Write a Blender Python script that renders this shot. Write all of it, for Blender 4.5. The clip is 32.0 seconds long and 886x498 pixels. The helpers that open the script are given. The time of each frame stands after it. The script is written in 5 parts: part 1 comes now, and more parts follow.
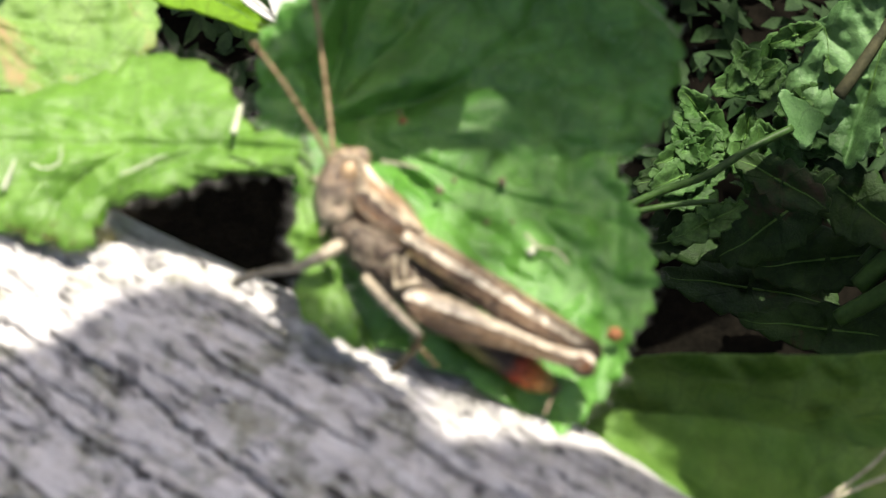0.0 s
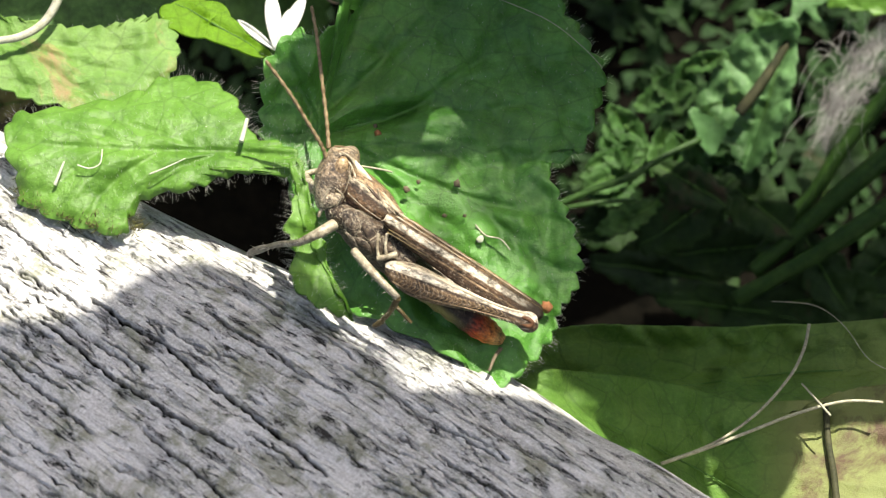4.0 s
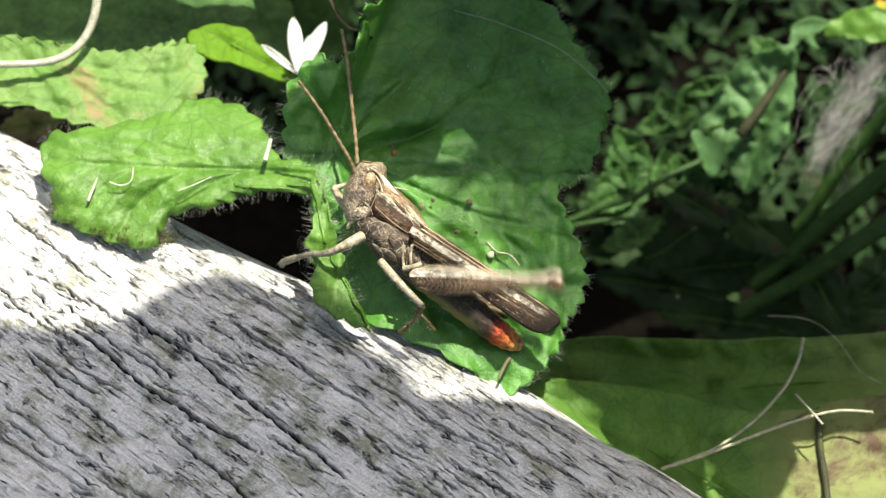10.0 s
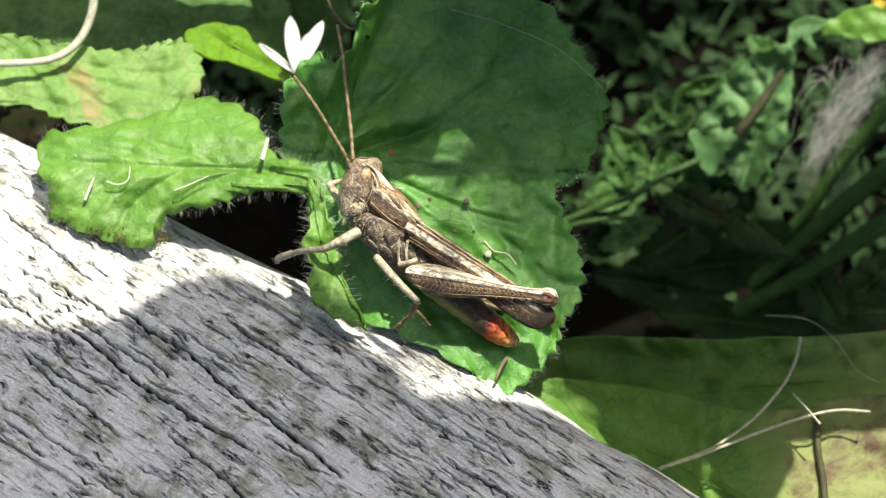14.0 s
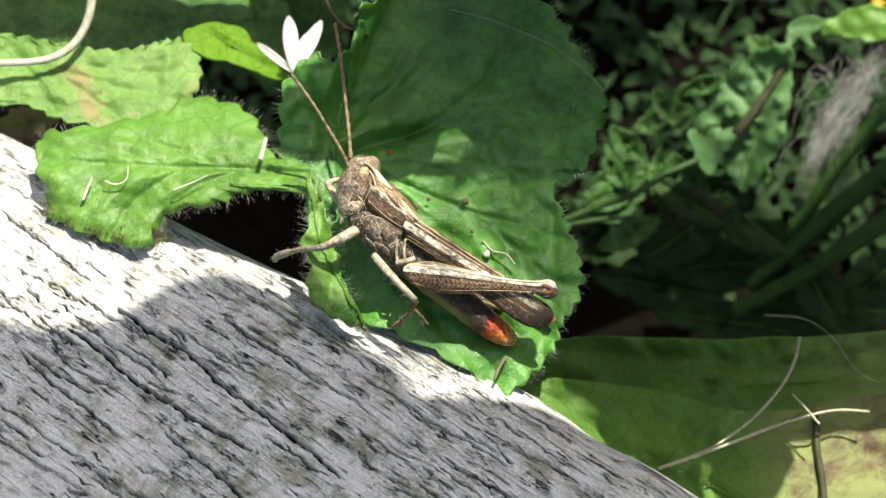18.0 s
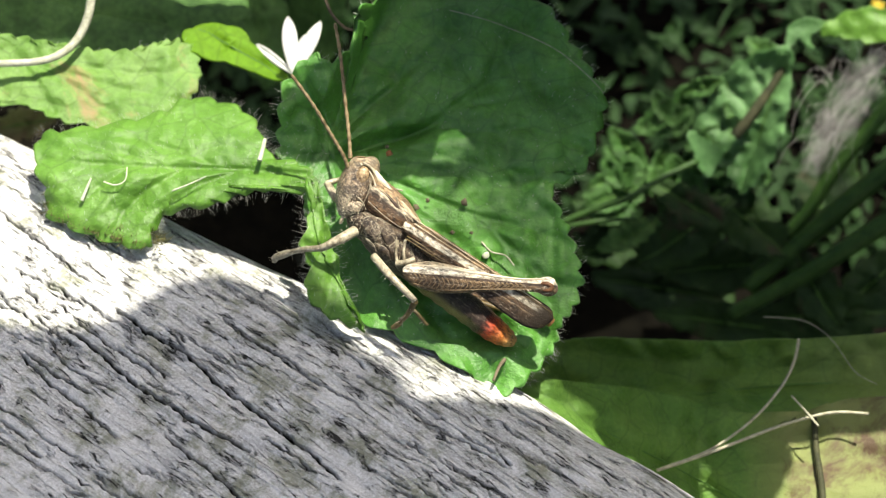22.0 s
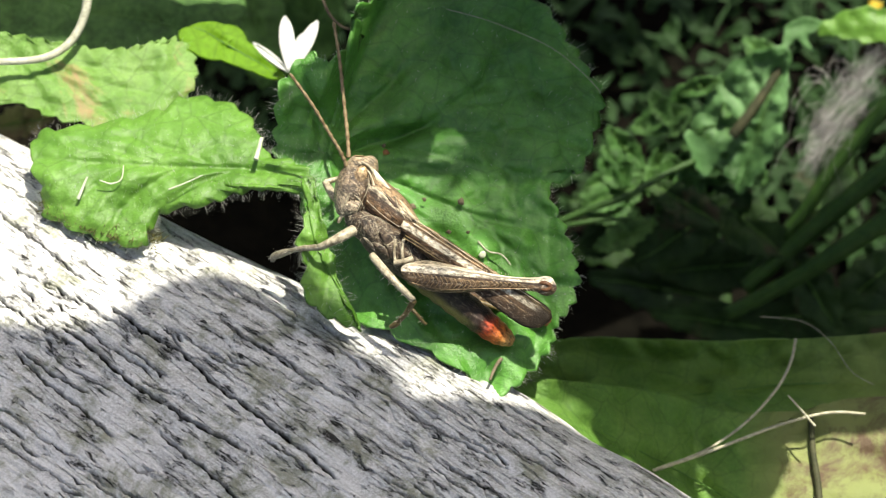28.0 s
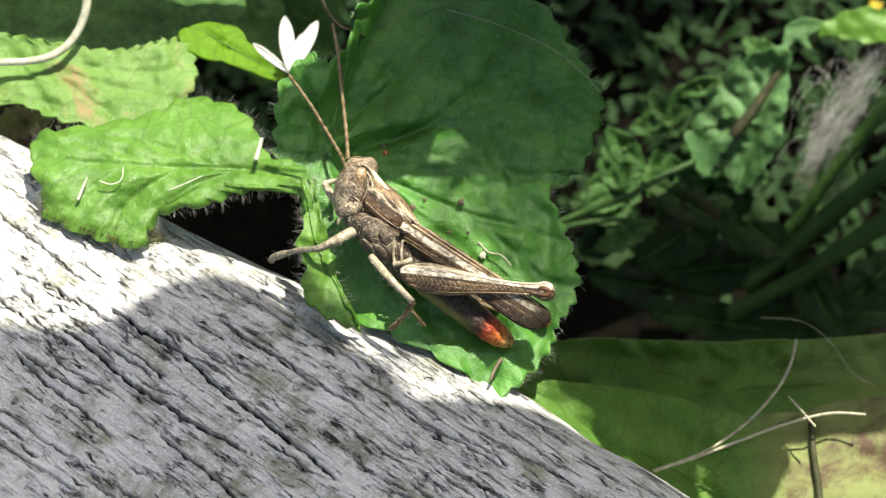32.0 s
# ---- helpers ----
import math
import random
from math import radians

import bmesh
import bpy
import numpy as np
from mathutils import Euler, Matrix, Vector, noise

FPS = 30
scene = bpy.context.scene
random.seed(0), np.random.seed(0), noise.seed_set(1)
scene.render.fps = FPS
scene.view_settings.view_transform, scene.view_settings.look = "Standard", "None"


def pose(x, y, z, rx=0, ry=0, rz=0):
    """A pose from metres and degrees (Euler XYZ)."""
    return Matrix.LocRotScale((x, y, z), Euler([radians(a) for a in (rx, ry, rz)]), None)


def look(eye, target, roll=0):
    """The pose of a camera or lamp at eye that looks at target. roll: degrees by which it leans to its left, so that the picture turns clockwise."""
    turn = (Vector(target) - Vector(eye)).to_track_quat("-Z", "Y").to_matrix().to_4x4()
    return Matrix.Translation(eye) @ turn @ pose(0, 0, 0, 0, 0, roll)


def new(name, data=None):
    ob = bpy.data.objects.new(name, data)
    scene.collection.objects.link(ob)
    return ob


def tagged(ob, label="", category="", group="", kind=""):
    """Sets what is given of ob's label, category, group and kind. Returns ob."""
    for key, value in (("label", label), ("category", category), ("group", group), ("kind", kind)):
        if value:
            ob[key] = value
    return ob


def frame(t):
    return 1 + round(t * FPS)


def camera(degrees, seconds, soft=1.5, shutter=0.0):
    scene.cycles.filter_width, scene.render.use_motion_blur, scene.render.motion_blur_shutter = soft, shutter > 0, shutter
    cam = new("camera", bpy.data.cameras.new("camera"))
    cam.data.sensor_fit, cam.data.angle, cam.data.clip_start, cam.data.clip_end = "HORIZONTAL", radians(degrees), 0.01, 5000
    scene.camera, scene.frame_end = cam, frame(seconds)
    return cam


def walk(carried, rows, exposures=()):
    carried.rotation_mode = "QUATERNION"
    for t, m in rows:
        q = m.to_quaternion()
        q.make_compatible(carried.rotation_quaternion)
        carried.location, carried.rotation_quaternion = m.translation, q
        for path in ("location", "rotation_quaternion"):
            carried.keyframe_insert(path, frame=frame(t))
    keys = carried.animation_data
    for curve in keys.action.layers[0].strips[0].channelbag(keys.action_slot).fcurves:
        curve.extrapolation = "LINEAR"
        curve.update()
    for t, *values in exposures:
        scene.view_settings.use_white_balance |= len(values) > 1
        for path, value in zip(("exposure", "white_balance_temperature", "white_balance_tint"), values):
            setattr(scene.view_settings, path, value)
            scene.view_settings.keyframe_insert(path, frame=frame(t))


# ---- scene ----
# The stage: x to the right, y up the slope of view, z towards the viewer, in millimetres; it leans so that world z is up.
MM = 0.001
LEAN = 55.0
REACH = 268.76
STAGE = pose(0, 0, 0, 90 - LEAN, 0, 0)
UP = Vector((0, math.cos(radians(LEAN)), math.sin(radians(LEAN))))
GRID = 66.0 / 1568

# ---- camera and its way: seconds, mm nearer, tilt, pan, roll ----
EXPOSURE, KELVIN, TINT = 1.08, 6750, 8
cam = camera(14.0, 32.0, soft=1.1, shutter=0.85)
cam.data.dof.use_dof = True
cam.data.dof.focus_distance = 0.263
cam.data.dof.aperture_fstop = 68


def stand(near, tilt, pan, roll):
    return STAGE @ Matrix.Translation((0, 0, (REACH - near) * MM)) @ pose(0, 0, 0, tilt, pan, roll)


walk(cam, [
    (0, stand(63.45, 0.032, 0.446, -0.869)), (0.5, stand(59.63, -0.012, 0.573, -0.851)), (1, stand(50.31, -0.049, 0.492, -0.755)), (1.5, stand(37.40, -0.132, 0.250, -0.671)),
    (2, stand(24.04, -0.227, -0.019, -0.564)), (2.5, stand(15.40, -0.265, -0.188, -0.507)), (3, stand(14.60, -0.215, -0.202, -0.412)), (3.5, stand(14.64, -0.187, -0.209, -0.309)),
    (5.5, stand(1.51, -0.042, -0.080, -0.031)), (6, stand(0.00, 0.000, -0.000, 0.000)), (6.5, stand(-0.25, 0.038, 0.053, 0.039)), (7, stand(-0.50, 0.058, 0.054, 0.027)),
    (8, stand(-0.72, 0.071, 0.043, 0.066)), (9, stand(-0.88, 0.077, 0.036, 0.081)), (10, stand(-1.07, 0.082, 0.029, 0.130)), (11, stand(-1.02, 0.095, 0.019, 0.133)),
    (12, stand(-0.94, 0.108, 0.002, 0.150)), (13, stand(-0.98, 0.112, -0.005, 0.100)), (13.5, stand(-0.84, 0.085, -0.009, 0.121)), (14, stand(-0.81, 0.071, -0.016, 0.144)),
    (14.5, stand(-0.90, 0.067, -0.024, 0.116)), (16.5, stand(-0.47, 0.070, -0.033, 0.104)), (17, stand(-0.52, 0.064, -0.032, 0.101)), (18, stand(-0.41, 0.069, -0.037, 0.135)),
    (19, stand(-0.56, 0.086, -0.047, 0.190)), (20, stand(-0.39, 0.099, -0.051, 0.219)), (21, stand(-0.48, 0.093, -0.050, 0.232)), (22, stand(-0.21, 0.088, -0.053, 0.225)),
    (23, stand(0.19, 0.076, -0.068, 0.201)), (24, stand(0.11, 0.065, -0.059, 0.241)), (25, stand(0.19, 0.058, -0.073, 0.260)), (25.5, stand(0.15, 0.060, -0.081, 0.288)),
    (27.5, stand(0.17, 0.074, -0.105, 0.285)), (28, stand(0.10, 0.077, -0.107, 0.322)), (29, stand(-0.02, 0.077, -0.112, 0.332)), (30, stand(0.02, 0.079, -0.111, 0.346)),
    (31, stand(0.19, 0.082, -0.110, 0.308)), (32, stand(0.32, 0.088, -0.106, 0.311)),
], exposures=((0.0, EXPOSURE + 0.12, KELVIN, TINT + 8), (2.0, EXPOSURE + 0.09, KELVIN, TINT + 8), (3.5, EXPOSURE + 0.03, KELVIN, TINT + 4), (6.0, EXPOSURE, KELVIN, TINT), (32.0, EXPOSURE, KELVIN, TINT)))

# ---- light ----
SUN_WAY = Vector((-0.22, -0.74, -0.62)).normalized()
sun_world = STAGE.to_3x3() @ SUN_WAY
world = bpy.data.worlds.new("sky")
scene.world = world
world.use_nodes = True
wn = world.node_tree.nodes
sky = wn.new("ShaderNodeTexSky")
sky.sky_type, sky.sun_disc = "NISHITA", False
sky.dust_density, sky.ozone_density = 5.0, 0.6
sky.sun_elevation = math.asin(-sun_world.z)
sky.sun_rotation = math.atan2(-sun_world.x, -sun_world.y)
world.node_tree.links.new(sky.outputs[0], wn["Background"].inputs[0])
wn["Background"].inputs[1].default_value = 0.088
sun = new("sun", bpy.data.lights.new("sun", "SUN"))
sun.data.energy, sun.data.angle, sun.data.color = 5.0, radians(0.53), (1.0, 0.95, 0.86)
sun.matrix_world = look((0, 0, 0.5), Vector((0, 0, 0.5)) + sun_world)


# ---- helpers ----
def spot(u, v, z=0.0):
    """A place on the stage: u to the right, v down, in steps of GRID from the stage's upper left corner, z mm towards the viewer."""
    k = GRID * (REACH - z) / REACH
    return Vector(((u - 784) * k, (441 - v) * k, z))


def deep(z):
    """What lies below -14, in the undergrowth, lies much deeper."""
    return z if z > -14 else -48 + 2.5 * (z + 16.5)


def spot_at_height(u, v, h):
    """The place at (u, v) that lies h mm above the stage's middle, along world z."""
    z = 0.0
    for _ in range(12):
        k = GRID * (REACH - z) / REACH
        z = (h - UP.y * (441 - v) * k) / UP.z
    k = GRID * (REACH - z) / REACH
    return Vector(((u - 784) * k, (441 - v) * k, z))


def part(name, bm, material, parent=None, label="", at=None, smooth=True):
    """Links a bmesh in millimetres as one mesh object."""
    bmesh.ops.scale(bm, vec=(MM, MM, MM), verts=bm.verts)
    if smooth:
        for f in bm.faces:
            f.smooth = True
    me = bpy.data.meshes.new(name)
    bm.to_mesh(me)
    bm.free()
    me.materials.append(material)
    ob = new(name, me)
    if parent:
        ob.parent = parent
    if at is not None:
        ob.matrix_basis = at
    elif parent is None:
        ob.matrix_basis = STAGE
    if label:
        ob["label"] = label
    return ob


def spline(points, n):
    """n points along a smooth curve through the given ones."""
    p = [Vector(q) for q in points]
    if len(p) == 2:
        return [p[0].lerp(p[1], i / (n - 1)) for i in range(n)]
    out = []
    for i in range(n):
        s = i / (n - 1) * (len(p) - 1)
        j = min(int(s), len(p) - 2)
        f = s - j
        a, b, c, d = p[max(j - 1, 0)], p[j], p[j + 1], p[min(j + 2, len(p) - 1)]
        out.append(0.5 * (2 * b + (c - a) * f + (2 * a - 5 * b + 4 * c - d) * f * f + (3 * b - a - 3 * c + d) * f ** 3))
    return out


def tube(bm, path, radii, segs=10, side=None, flat=1.0, ends=True):
    """A tube along path; radii per point, a number or (across, along side); side: the direction of the second radius."""
    rings = []
    n = len(path)
    ref = Vector(side) if side else Vector((0.13, 0.31, 0.94))
    for i, p in enumerate(path):
        t = (path[min(i + 1, n - 1)] - path[max(i - 1, 0)]).normalized()
        b = (ref - t * ref.dot(t)).normalized()
        a = t.cross(b)
        r = radii[i]
        ra, rb = r if isinstance(r, tuple) else (r * flat, r)
        rings.append([bm.verts.new(p + a * ra * math.cos(q) + b * rb * math.sin(q)) for q in [2 * math.pi * k / segs for k in range(segs)]])
    for r0, r1 in zip(rings, rings[1:]):
        for k in range(segs):
            bm.faces.new((r0[k], r0[(k + 1) % segs], r1[(k + 1) % segs], r1[k]))
    if ends:
        bm.faces.new(rings[0][::-1])
        bm.faces.new(rings[-1])
    return rings


def taper(n, r0, r1):
    return [r0 + (r1 - r0) * i / (n - 1) for i in range(n)]


def hairs(bm, root, way, length, r=0.018):
    """One fine hair: a thin three-sided spike, slightly bent."""
    way = way.normalized()
    a = way.orthogonal().normalized() * r
    b = way.cross(a).normalized() * r
    mid = root + way * length * 0.55 + a * 2.0
    tip = bm.verts.new(root + way * length + a * 6.0)
    base = [bm.verts.new(root + q) for q in (a, -0.5 * a + 0.87 * b, -0.5 * a - 0.87 * b)]
    ring = [bm.verts.new(mid + 0.7 * q) for q in (a, -0.5 * a + 0.87 * b, -0.5 * a - 0.87 * b)]
    for k in range(3):
        bm.faces.new((base[k], base[(k + 1) % 3], ring[(k + 1) % 3], ring[k]))
        bm.faces.new((ring[k], ring[(k + 1) % 3], tip))


# ---- materials ----
def material(name):
    m = bpy.data.materials.new(name)
    m.use_nodes = True
    nt = m.node_tree
    return m, nt, nt.nodes["Principled BSDF"]


def node(nt, kind, **values):
    n = nt.nodes.new(kind)
    for key, value in values.items():
        n.inputs[key].default_value = value
    return n


def link(nt, a, b):
    nt.links.new(a, b)


def coords(nt, scale=(1, 1, 1), turn=(0, 0, 0), kind="Object"):
    """Object coordinates in millimetres, turned by degrees, then stretched."""
    tc = nt.nodes.new("ShaderNodeTexCoord")
    first = node(nt, "ShaderNodeMapping", Rotation=[radians(a) for a in turn], Scale=(1000, 1000, 1000))
    second = node(nt, "ShaderNodeMapping", Scale=scale)
    link(nt, tc.outputs[kind], first.inputs[0])
    link(nt, first.outputs[0], second.inputs[0])
    return second.outputs[0]


def noise_of(nt, vec, scale, detail=5.0, rough=0.6, distortion=0.0):
    n = node(nt, "ShaderNodeTexNoise", Scale=scale, Detail=detail, Roughness=rough, Distortion=distortion)
    link(nt, vec, n.inputs["Vector"])
    return n.outputs["Fac"]


def ramp(nt, fac, *stops):
    r = nt.nodes.new("ShaderNodeValToRGB")
    e = r.color_ramp.elements

    def full(c):
        return (*c, 1) if isinstance(c, tuple) else (c, c, c, 1)

    e[0].position, e[0].color = stops[0][0], full(stops[0][1])
    e[1].position, e[1].color = stops[-1][0], full(stops[-1][1])
    for p, c in stops[1:-1]:
        e.new(p).color = full(c)
    link(nt, fac, r.inputs[0])
    return r.outputs[0]


def mix(nt, fac, a, b, blend="MIX"):
    n = nt.nodes.new("ShaderNodeMix")
    n.data_type, n.blend_type = "RGBA", blend
    for value, k in ((fac, 0), (a, 6), (b, 7)):
        if hasattr(value, "links"):
            link(nt, value, n.inputs[k])
        else:
            n.inputs[k].default_value = (*value, 1) if isinstance(value, tuple) else value
    return n.outputs[2]


def bump(nt, bsdf, height, strength=0.4, distance=0.00005):
    b = node(nt, "ShaderNodeBump", Strength=strength, Distance=distance)
    link(nt, height, b.inputs["Height"])
    link(nt, b.outputs[0], bsdf.inputs["Normal"])


def plain(name, c1, c2, rough=0.6, scale=1.5, relief=0.3, stretch=(1, 1, 1), spec=0.2, sheer=0.0):
    """A surface of two mottled colours with fine grain."""
    m, nt, b = material(name)
    vec = coords(nt, stretch)
    n = noise_of(nt, vec, scale)
    fine = noise_of(nt, vec, scale * 4)
    col = mix(nt, ramp(nt, n, (0.32, 0.0), (0.68, 1.0)), c1, c2)
    link(nt, mix(nt, 0.35, col, ramp(nt, fine, (0.3, 0.25), (0.7, 0.8)), "OVERLAY"), b.inputs["Base Color"])
    b.inputs["Roughness"].default_value = rough
    b.inputs["Specular IOR Level"].default_value = spec
    bump(nt, b, fine, relief, 0.00004)
    if sheer:
        let_through(nt, b, c2, sheer)
    return m


def let_through(nt, bsdf, colour, amount):
    """Lets light through a thin sheet."""
    tr = node(nt, "ShaderNodeBsdfTranslucent")
    if hasattr(colour, "links"):
        link(nt, colour, tr.inputs[0])
    else:
        tr.inputs[0].default_value = (*colour, 1)
    ms = node(nt, "ShaderNodeMixShader", Fac=amount)
    link(nt, bsdf.outputs[0], ms.inputs[1])
    link(nt, tr.outputs[0], ms.inputs[2])
    link(nt, ms.outputs[0], nt.nodes["Material Output"].inputs[0])


def leaf_material(name, c1, c2, dry=None, dry_amount=0.0, rough=0.42, sheer=0.3, spec=0.5, pimple=2.6, dry_from=None, mottle=0.0, relief=0.0001):
    """A leaf blade: green mottling, quilted fine relief, glossy, lets some light through."""
    m, nt, b = material(name)
    vec = coords(nt)
    broad = noise_of(nt, vec, 0.22, 4)
    cells = node(nt, "ShaderNodeTexVoronoi", Scale=1.1)
    cells.feature = "DISTANCE_TO_EDGE"
    link(nt, vec, cells.inputs["Vector"])
    fine = noise_of(nt, vec, pimple, 4, 0.65)
    col = mix(nt, ramp(nt, broad, (0.35, 0.0), (0.65, 1.0)), c1, c2)
    col = mix(nt, ramp(nt, cells.outputs["Distance"], (0.0, 0.14), (0.16, 0.0)), col, tuple(min(1, x * 1.3) for x in c2))
    col = mix(nt, 0.2, col, ramp(nt, fine, (0.3, 0.2), (0.7, 0.85)), "OVERLAY")
    net = node(nt, "ShaderNodeTexVoronoi", Scale=0.42)
    net.feature = "DISTANCE_TO_EDGE"
    link(nt, vec, net.inputs["Vector"])
    col = mix(nt, ramp(nt, net.outputs["Distance"], (0.0, 0.35), (0.05, 0.0)), col, tuple(x * 0.45 for x in c1))
    dots = node(nt, "ShaderNodeTexVoronoi", Scale=3.1)
    link(nt, vec, dots.inputs["Vector"])
    col = mix(nt, ramp(nt, dots.outputs["Distance"], (0.08, 0.3), (0.2, 0.0)), col, tuple(min(1, x * 1.7 + 0.02) for x in c2))
    if mottle:
        clump = noise_of(nt, vec, 0.9, 7, 0.75, 0.5)
        col = mix(nt, ramp(nt, clump, (0.40, mottle), (0.56, 0.0)), col, tuple(x * 0.12 for x in c1))
        col = mix(nt, ramp(nt, clump, (0.56, 0.0), (0.72, mottle)), col, tuple(min(1, x * 1.5 + 0.03) for x in c2))
    if dry:
        patch = noise_of(nt, vec, 0.16, 6, 0.7, 0.6)
        if dry_from:
            sep = nt.nodes.new("ShaderNodeSeparateXYZ")
            link(nt, vec, sep.inputs[0])
            side = nt.nodes.new("ShaderNodeMapRange")
            link(nt, sep.outputs[0], side.inputs[0])
            side.inputs[1].default_value, side.inputs[2].default_value = dry_from
            side.inputs[3].default_value, side.inputs[4].default_value = -0.25, 0.06
            both = nt.nodes.new("ShaderNodeMath")
            link(nt, patch, both.inputs[0])
            link(nt, side.outputs[0], both.inputs[1])
            warm_side = nt.nodes.new("ShaderNodeMapRange")
            link(nt, sep.outputs[0], warm_side.inputs[0])
            warm_side.inputs[1].default_value, warm_side.inputs[2].default_value = dry_from
            col = mix(nt, warm_side.outputs[0], col, (0.225, 0.262, 0.085))
            patch = both.outputs[0]
        col = mix(nt, ramp(nt, patch, (0.62 - dry_amount, 0.0), (0.72 - dry_amount * 0.6, 1.0)), col, dry)
    link(nt, col, b.inputs["Base Color"])
    b.inputs["Roughness"].default_value = rough
    b.inputs["Specular IOR Level"].default_value = spec
    soft = noise_of(nt, vec, 1.1, 3, 0.55, 0.4)
    add = nt.nodes.new("ShaderNodeMath")
    add.operation = "MULTIPLY_ADD"
    link(nt, soft, add.inputs[0])
    add.inputs[1].default_value = 0.9
    link(nt, fine, add.inputs[2])
    grit = noise_of(nt, vec, 5.0, 3, 0.7)
    more = nt.nodes.new("ShaderNodeMath")
    more.operation = "MULTIPLY_ADD"
    link(nt, grit, more.inputs[0])
    more.inputs[1].default_value = 1.3
    link(nt, add.outputs[0], more.inputs[2])
    bump(nt, b, more.outputs[0], 0.75, relief)
    warm = mix(nt, 1.0, col, (1.3, 1.25, 0.5), "MULTIPLY")
    let_through(nt, b, warm, sheer)
    return m


LEAF = leaf_material("leaf_green", (0.046, 0.165, 0.018), (0.105, 0.290, 0.042), spec=0.6, rough=0.33, sheer=0.2)
LEAF_BRIGHT = leaf_material("leaf_bright_green", (0.078, 0.198, 0.018), (0.140, 0.298, 0.042), relief=0.00007, sheer=0.34, spec=0.5, rough=0.38)
LEAF_CLEAR = leaf_material("leaf_clear_lime", (0.115, 0.26, 0.004), (0.155, 0.325, 0.012), sheer=0.45, rough=0.5, spec=0.25)
LEAF_LIME = leaf_material("leaf_lime", (0.118, 0.262, 0.034), (0.200, 0.350, 0.080), (0.34, 0.25, 0.11), 0.07, sheer=0.4)
# darkened copy of the undergrowth green, with shade put into the colour
LEAF_SHADED = leaf_material("leaf_shaded", (0.010, 0.032, 0.006), (0.025, 0.060, 0.011), (0.05, 0.035, 0.02), 0.05, rough=0.55, spec=0.22)
LEAF_OLIVE = leaf_material("leaf_olive", (0.076, 0.176, 0.024), (0.136, 0.248, 0.041), (0.14, 0.10, 0.05), 0.10, rough=0.5, spec=0.3, dry_from=(26, 46))
LEAF_OLD = leaf_material("leaf_old", (0.080, 0.190, 0.026), (0.135, 0.255, 0.046), (0.11, 0.072, 0.038), 0.12, rough=0.5, spec=0.35, dry_from=(23.5, 27.5))
LEAF_WOOLLY = leaf_material("leaf_woolly", (0.036, 0.112, 0.018), (0.082, 0.190, 0.046), rough=0.5, spec=0.3, mottle=0.5)
# low leaflets, also toned down to carry the shade in their colour
LEAF_MOSS_SHADED = leaf_material("leaf_moss_shaded", (0.008, 0.028, 0.006), (0.022, 0.056, 0.014), rough=0.6, spec=0.2)
LEAF_NETTLE = leaf_material("leaf_nettle", (0.066, 0.175, 0.044), (0.135, 0.28, 0.10), rough=0.45, spec=0.5, mottle=0.15)
LEAF_DRY = leaf_material("leaf_withered", (0.13, 0.16, 0.045), (0.24, 0.24, 0.11), (0.11, 0.065, 0.04), 0.2, rough=0.6, spec=0.25)
LEAF_FAR = leaf_material("leaf_far", (0.045, 0.115, 0.022), (0.09, 0.195, 0.045), rough=0.5, spec=0.22, mottle=0.35)
# leaf green of the unseen light blockers
BLOCKER_LEAF = leaf_material("blocker_leaf", (0.04, 0.12, 0.02), (0.07, 0.18, 0.04), sheer=0.05)
VEIN = plain("vein", (0.07, 0.17, 0.03), (0.11, 0.22, 0.045), 0.5, sheer=0.3)
HAIR = plain("plant_hair", (0.7, 0.72, 0.6), (0.85, 0.86, 0.78), 0.4, sheer=0.5)
STALK = plain("stalk_green", (0.019, 0.052, 0.010), (0.042, 0.094, 0.019), 0.45, 0.6, stretch=(1, 1, 0.2), sheer=0.15)
STRAW = plain("straw", (0.22, 0.21, 0.14), (0.42, 0.40, 0.29), 0.5, 1.2)
FIBRE = plain("white_fibre", (0.42, 0.46, 0.32), (0.62, 0.64, 0.5), 0.5, sheer=0.2)
STEM_PALE = plain("pale_stem", (0.28, 0.29, 0.20), (0.46, 0.46, 0.36), 0.5, 0.9, sheer=0.1)
PETAL = plain("petal", (0.66, 0.68, 0.64), (0.76, 0.77, 0.74), 0.5, 0.6, sheer=0.3)
FLUFF = plain("grey_fluff", (0.40, 0.39, 0.365), (0.55, 0.54, 0.51), 0.9, 2.0, sheer=0.3)
# near black: deep shade of the gaps put into the soil colour
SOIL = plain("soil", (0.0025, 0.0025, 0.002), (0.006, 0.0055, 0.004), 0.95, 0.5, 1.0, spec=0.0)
STRIP_DARK = plain("dark_strip", (0.022, 0.026, 0.012), (0.055, 0.055, 0.026), 0.7, 0.8)
CRUMB = plain("crumb", (0.075, 0.06, 0.036), (0.18, 0.145, 0.095), 0.8, 2.0)
MOSS = plain("moss", (0.045, 0.05, 0.014), (0.17, 0.16, 0.06), 0.8, 2.0)
RUST = plain("rust_spot", (0.20, 0.08, 0.03), (0.34, 0.16, 0.07), 0.7, 1.5)
YELLOW = plain("yellow_bud", (0.55, 0.38, 0.03), (0.65, 0.5, 0.08), 0.5)


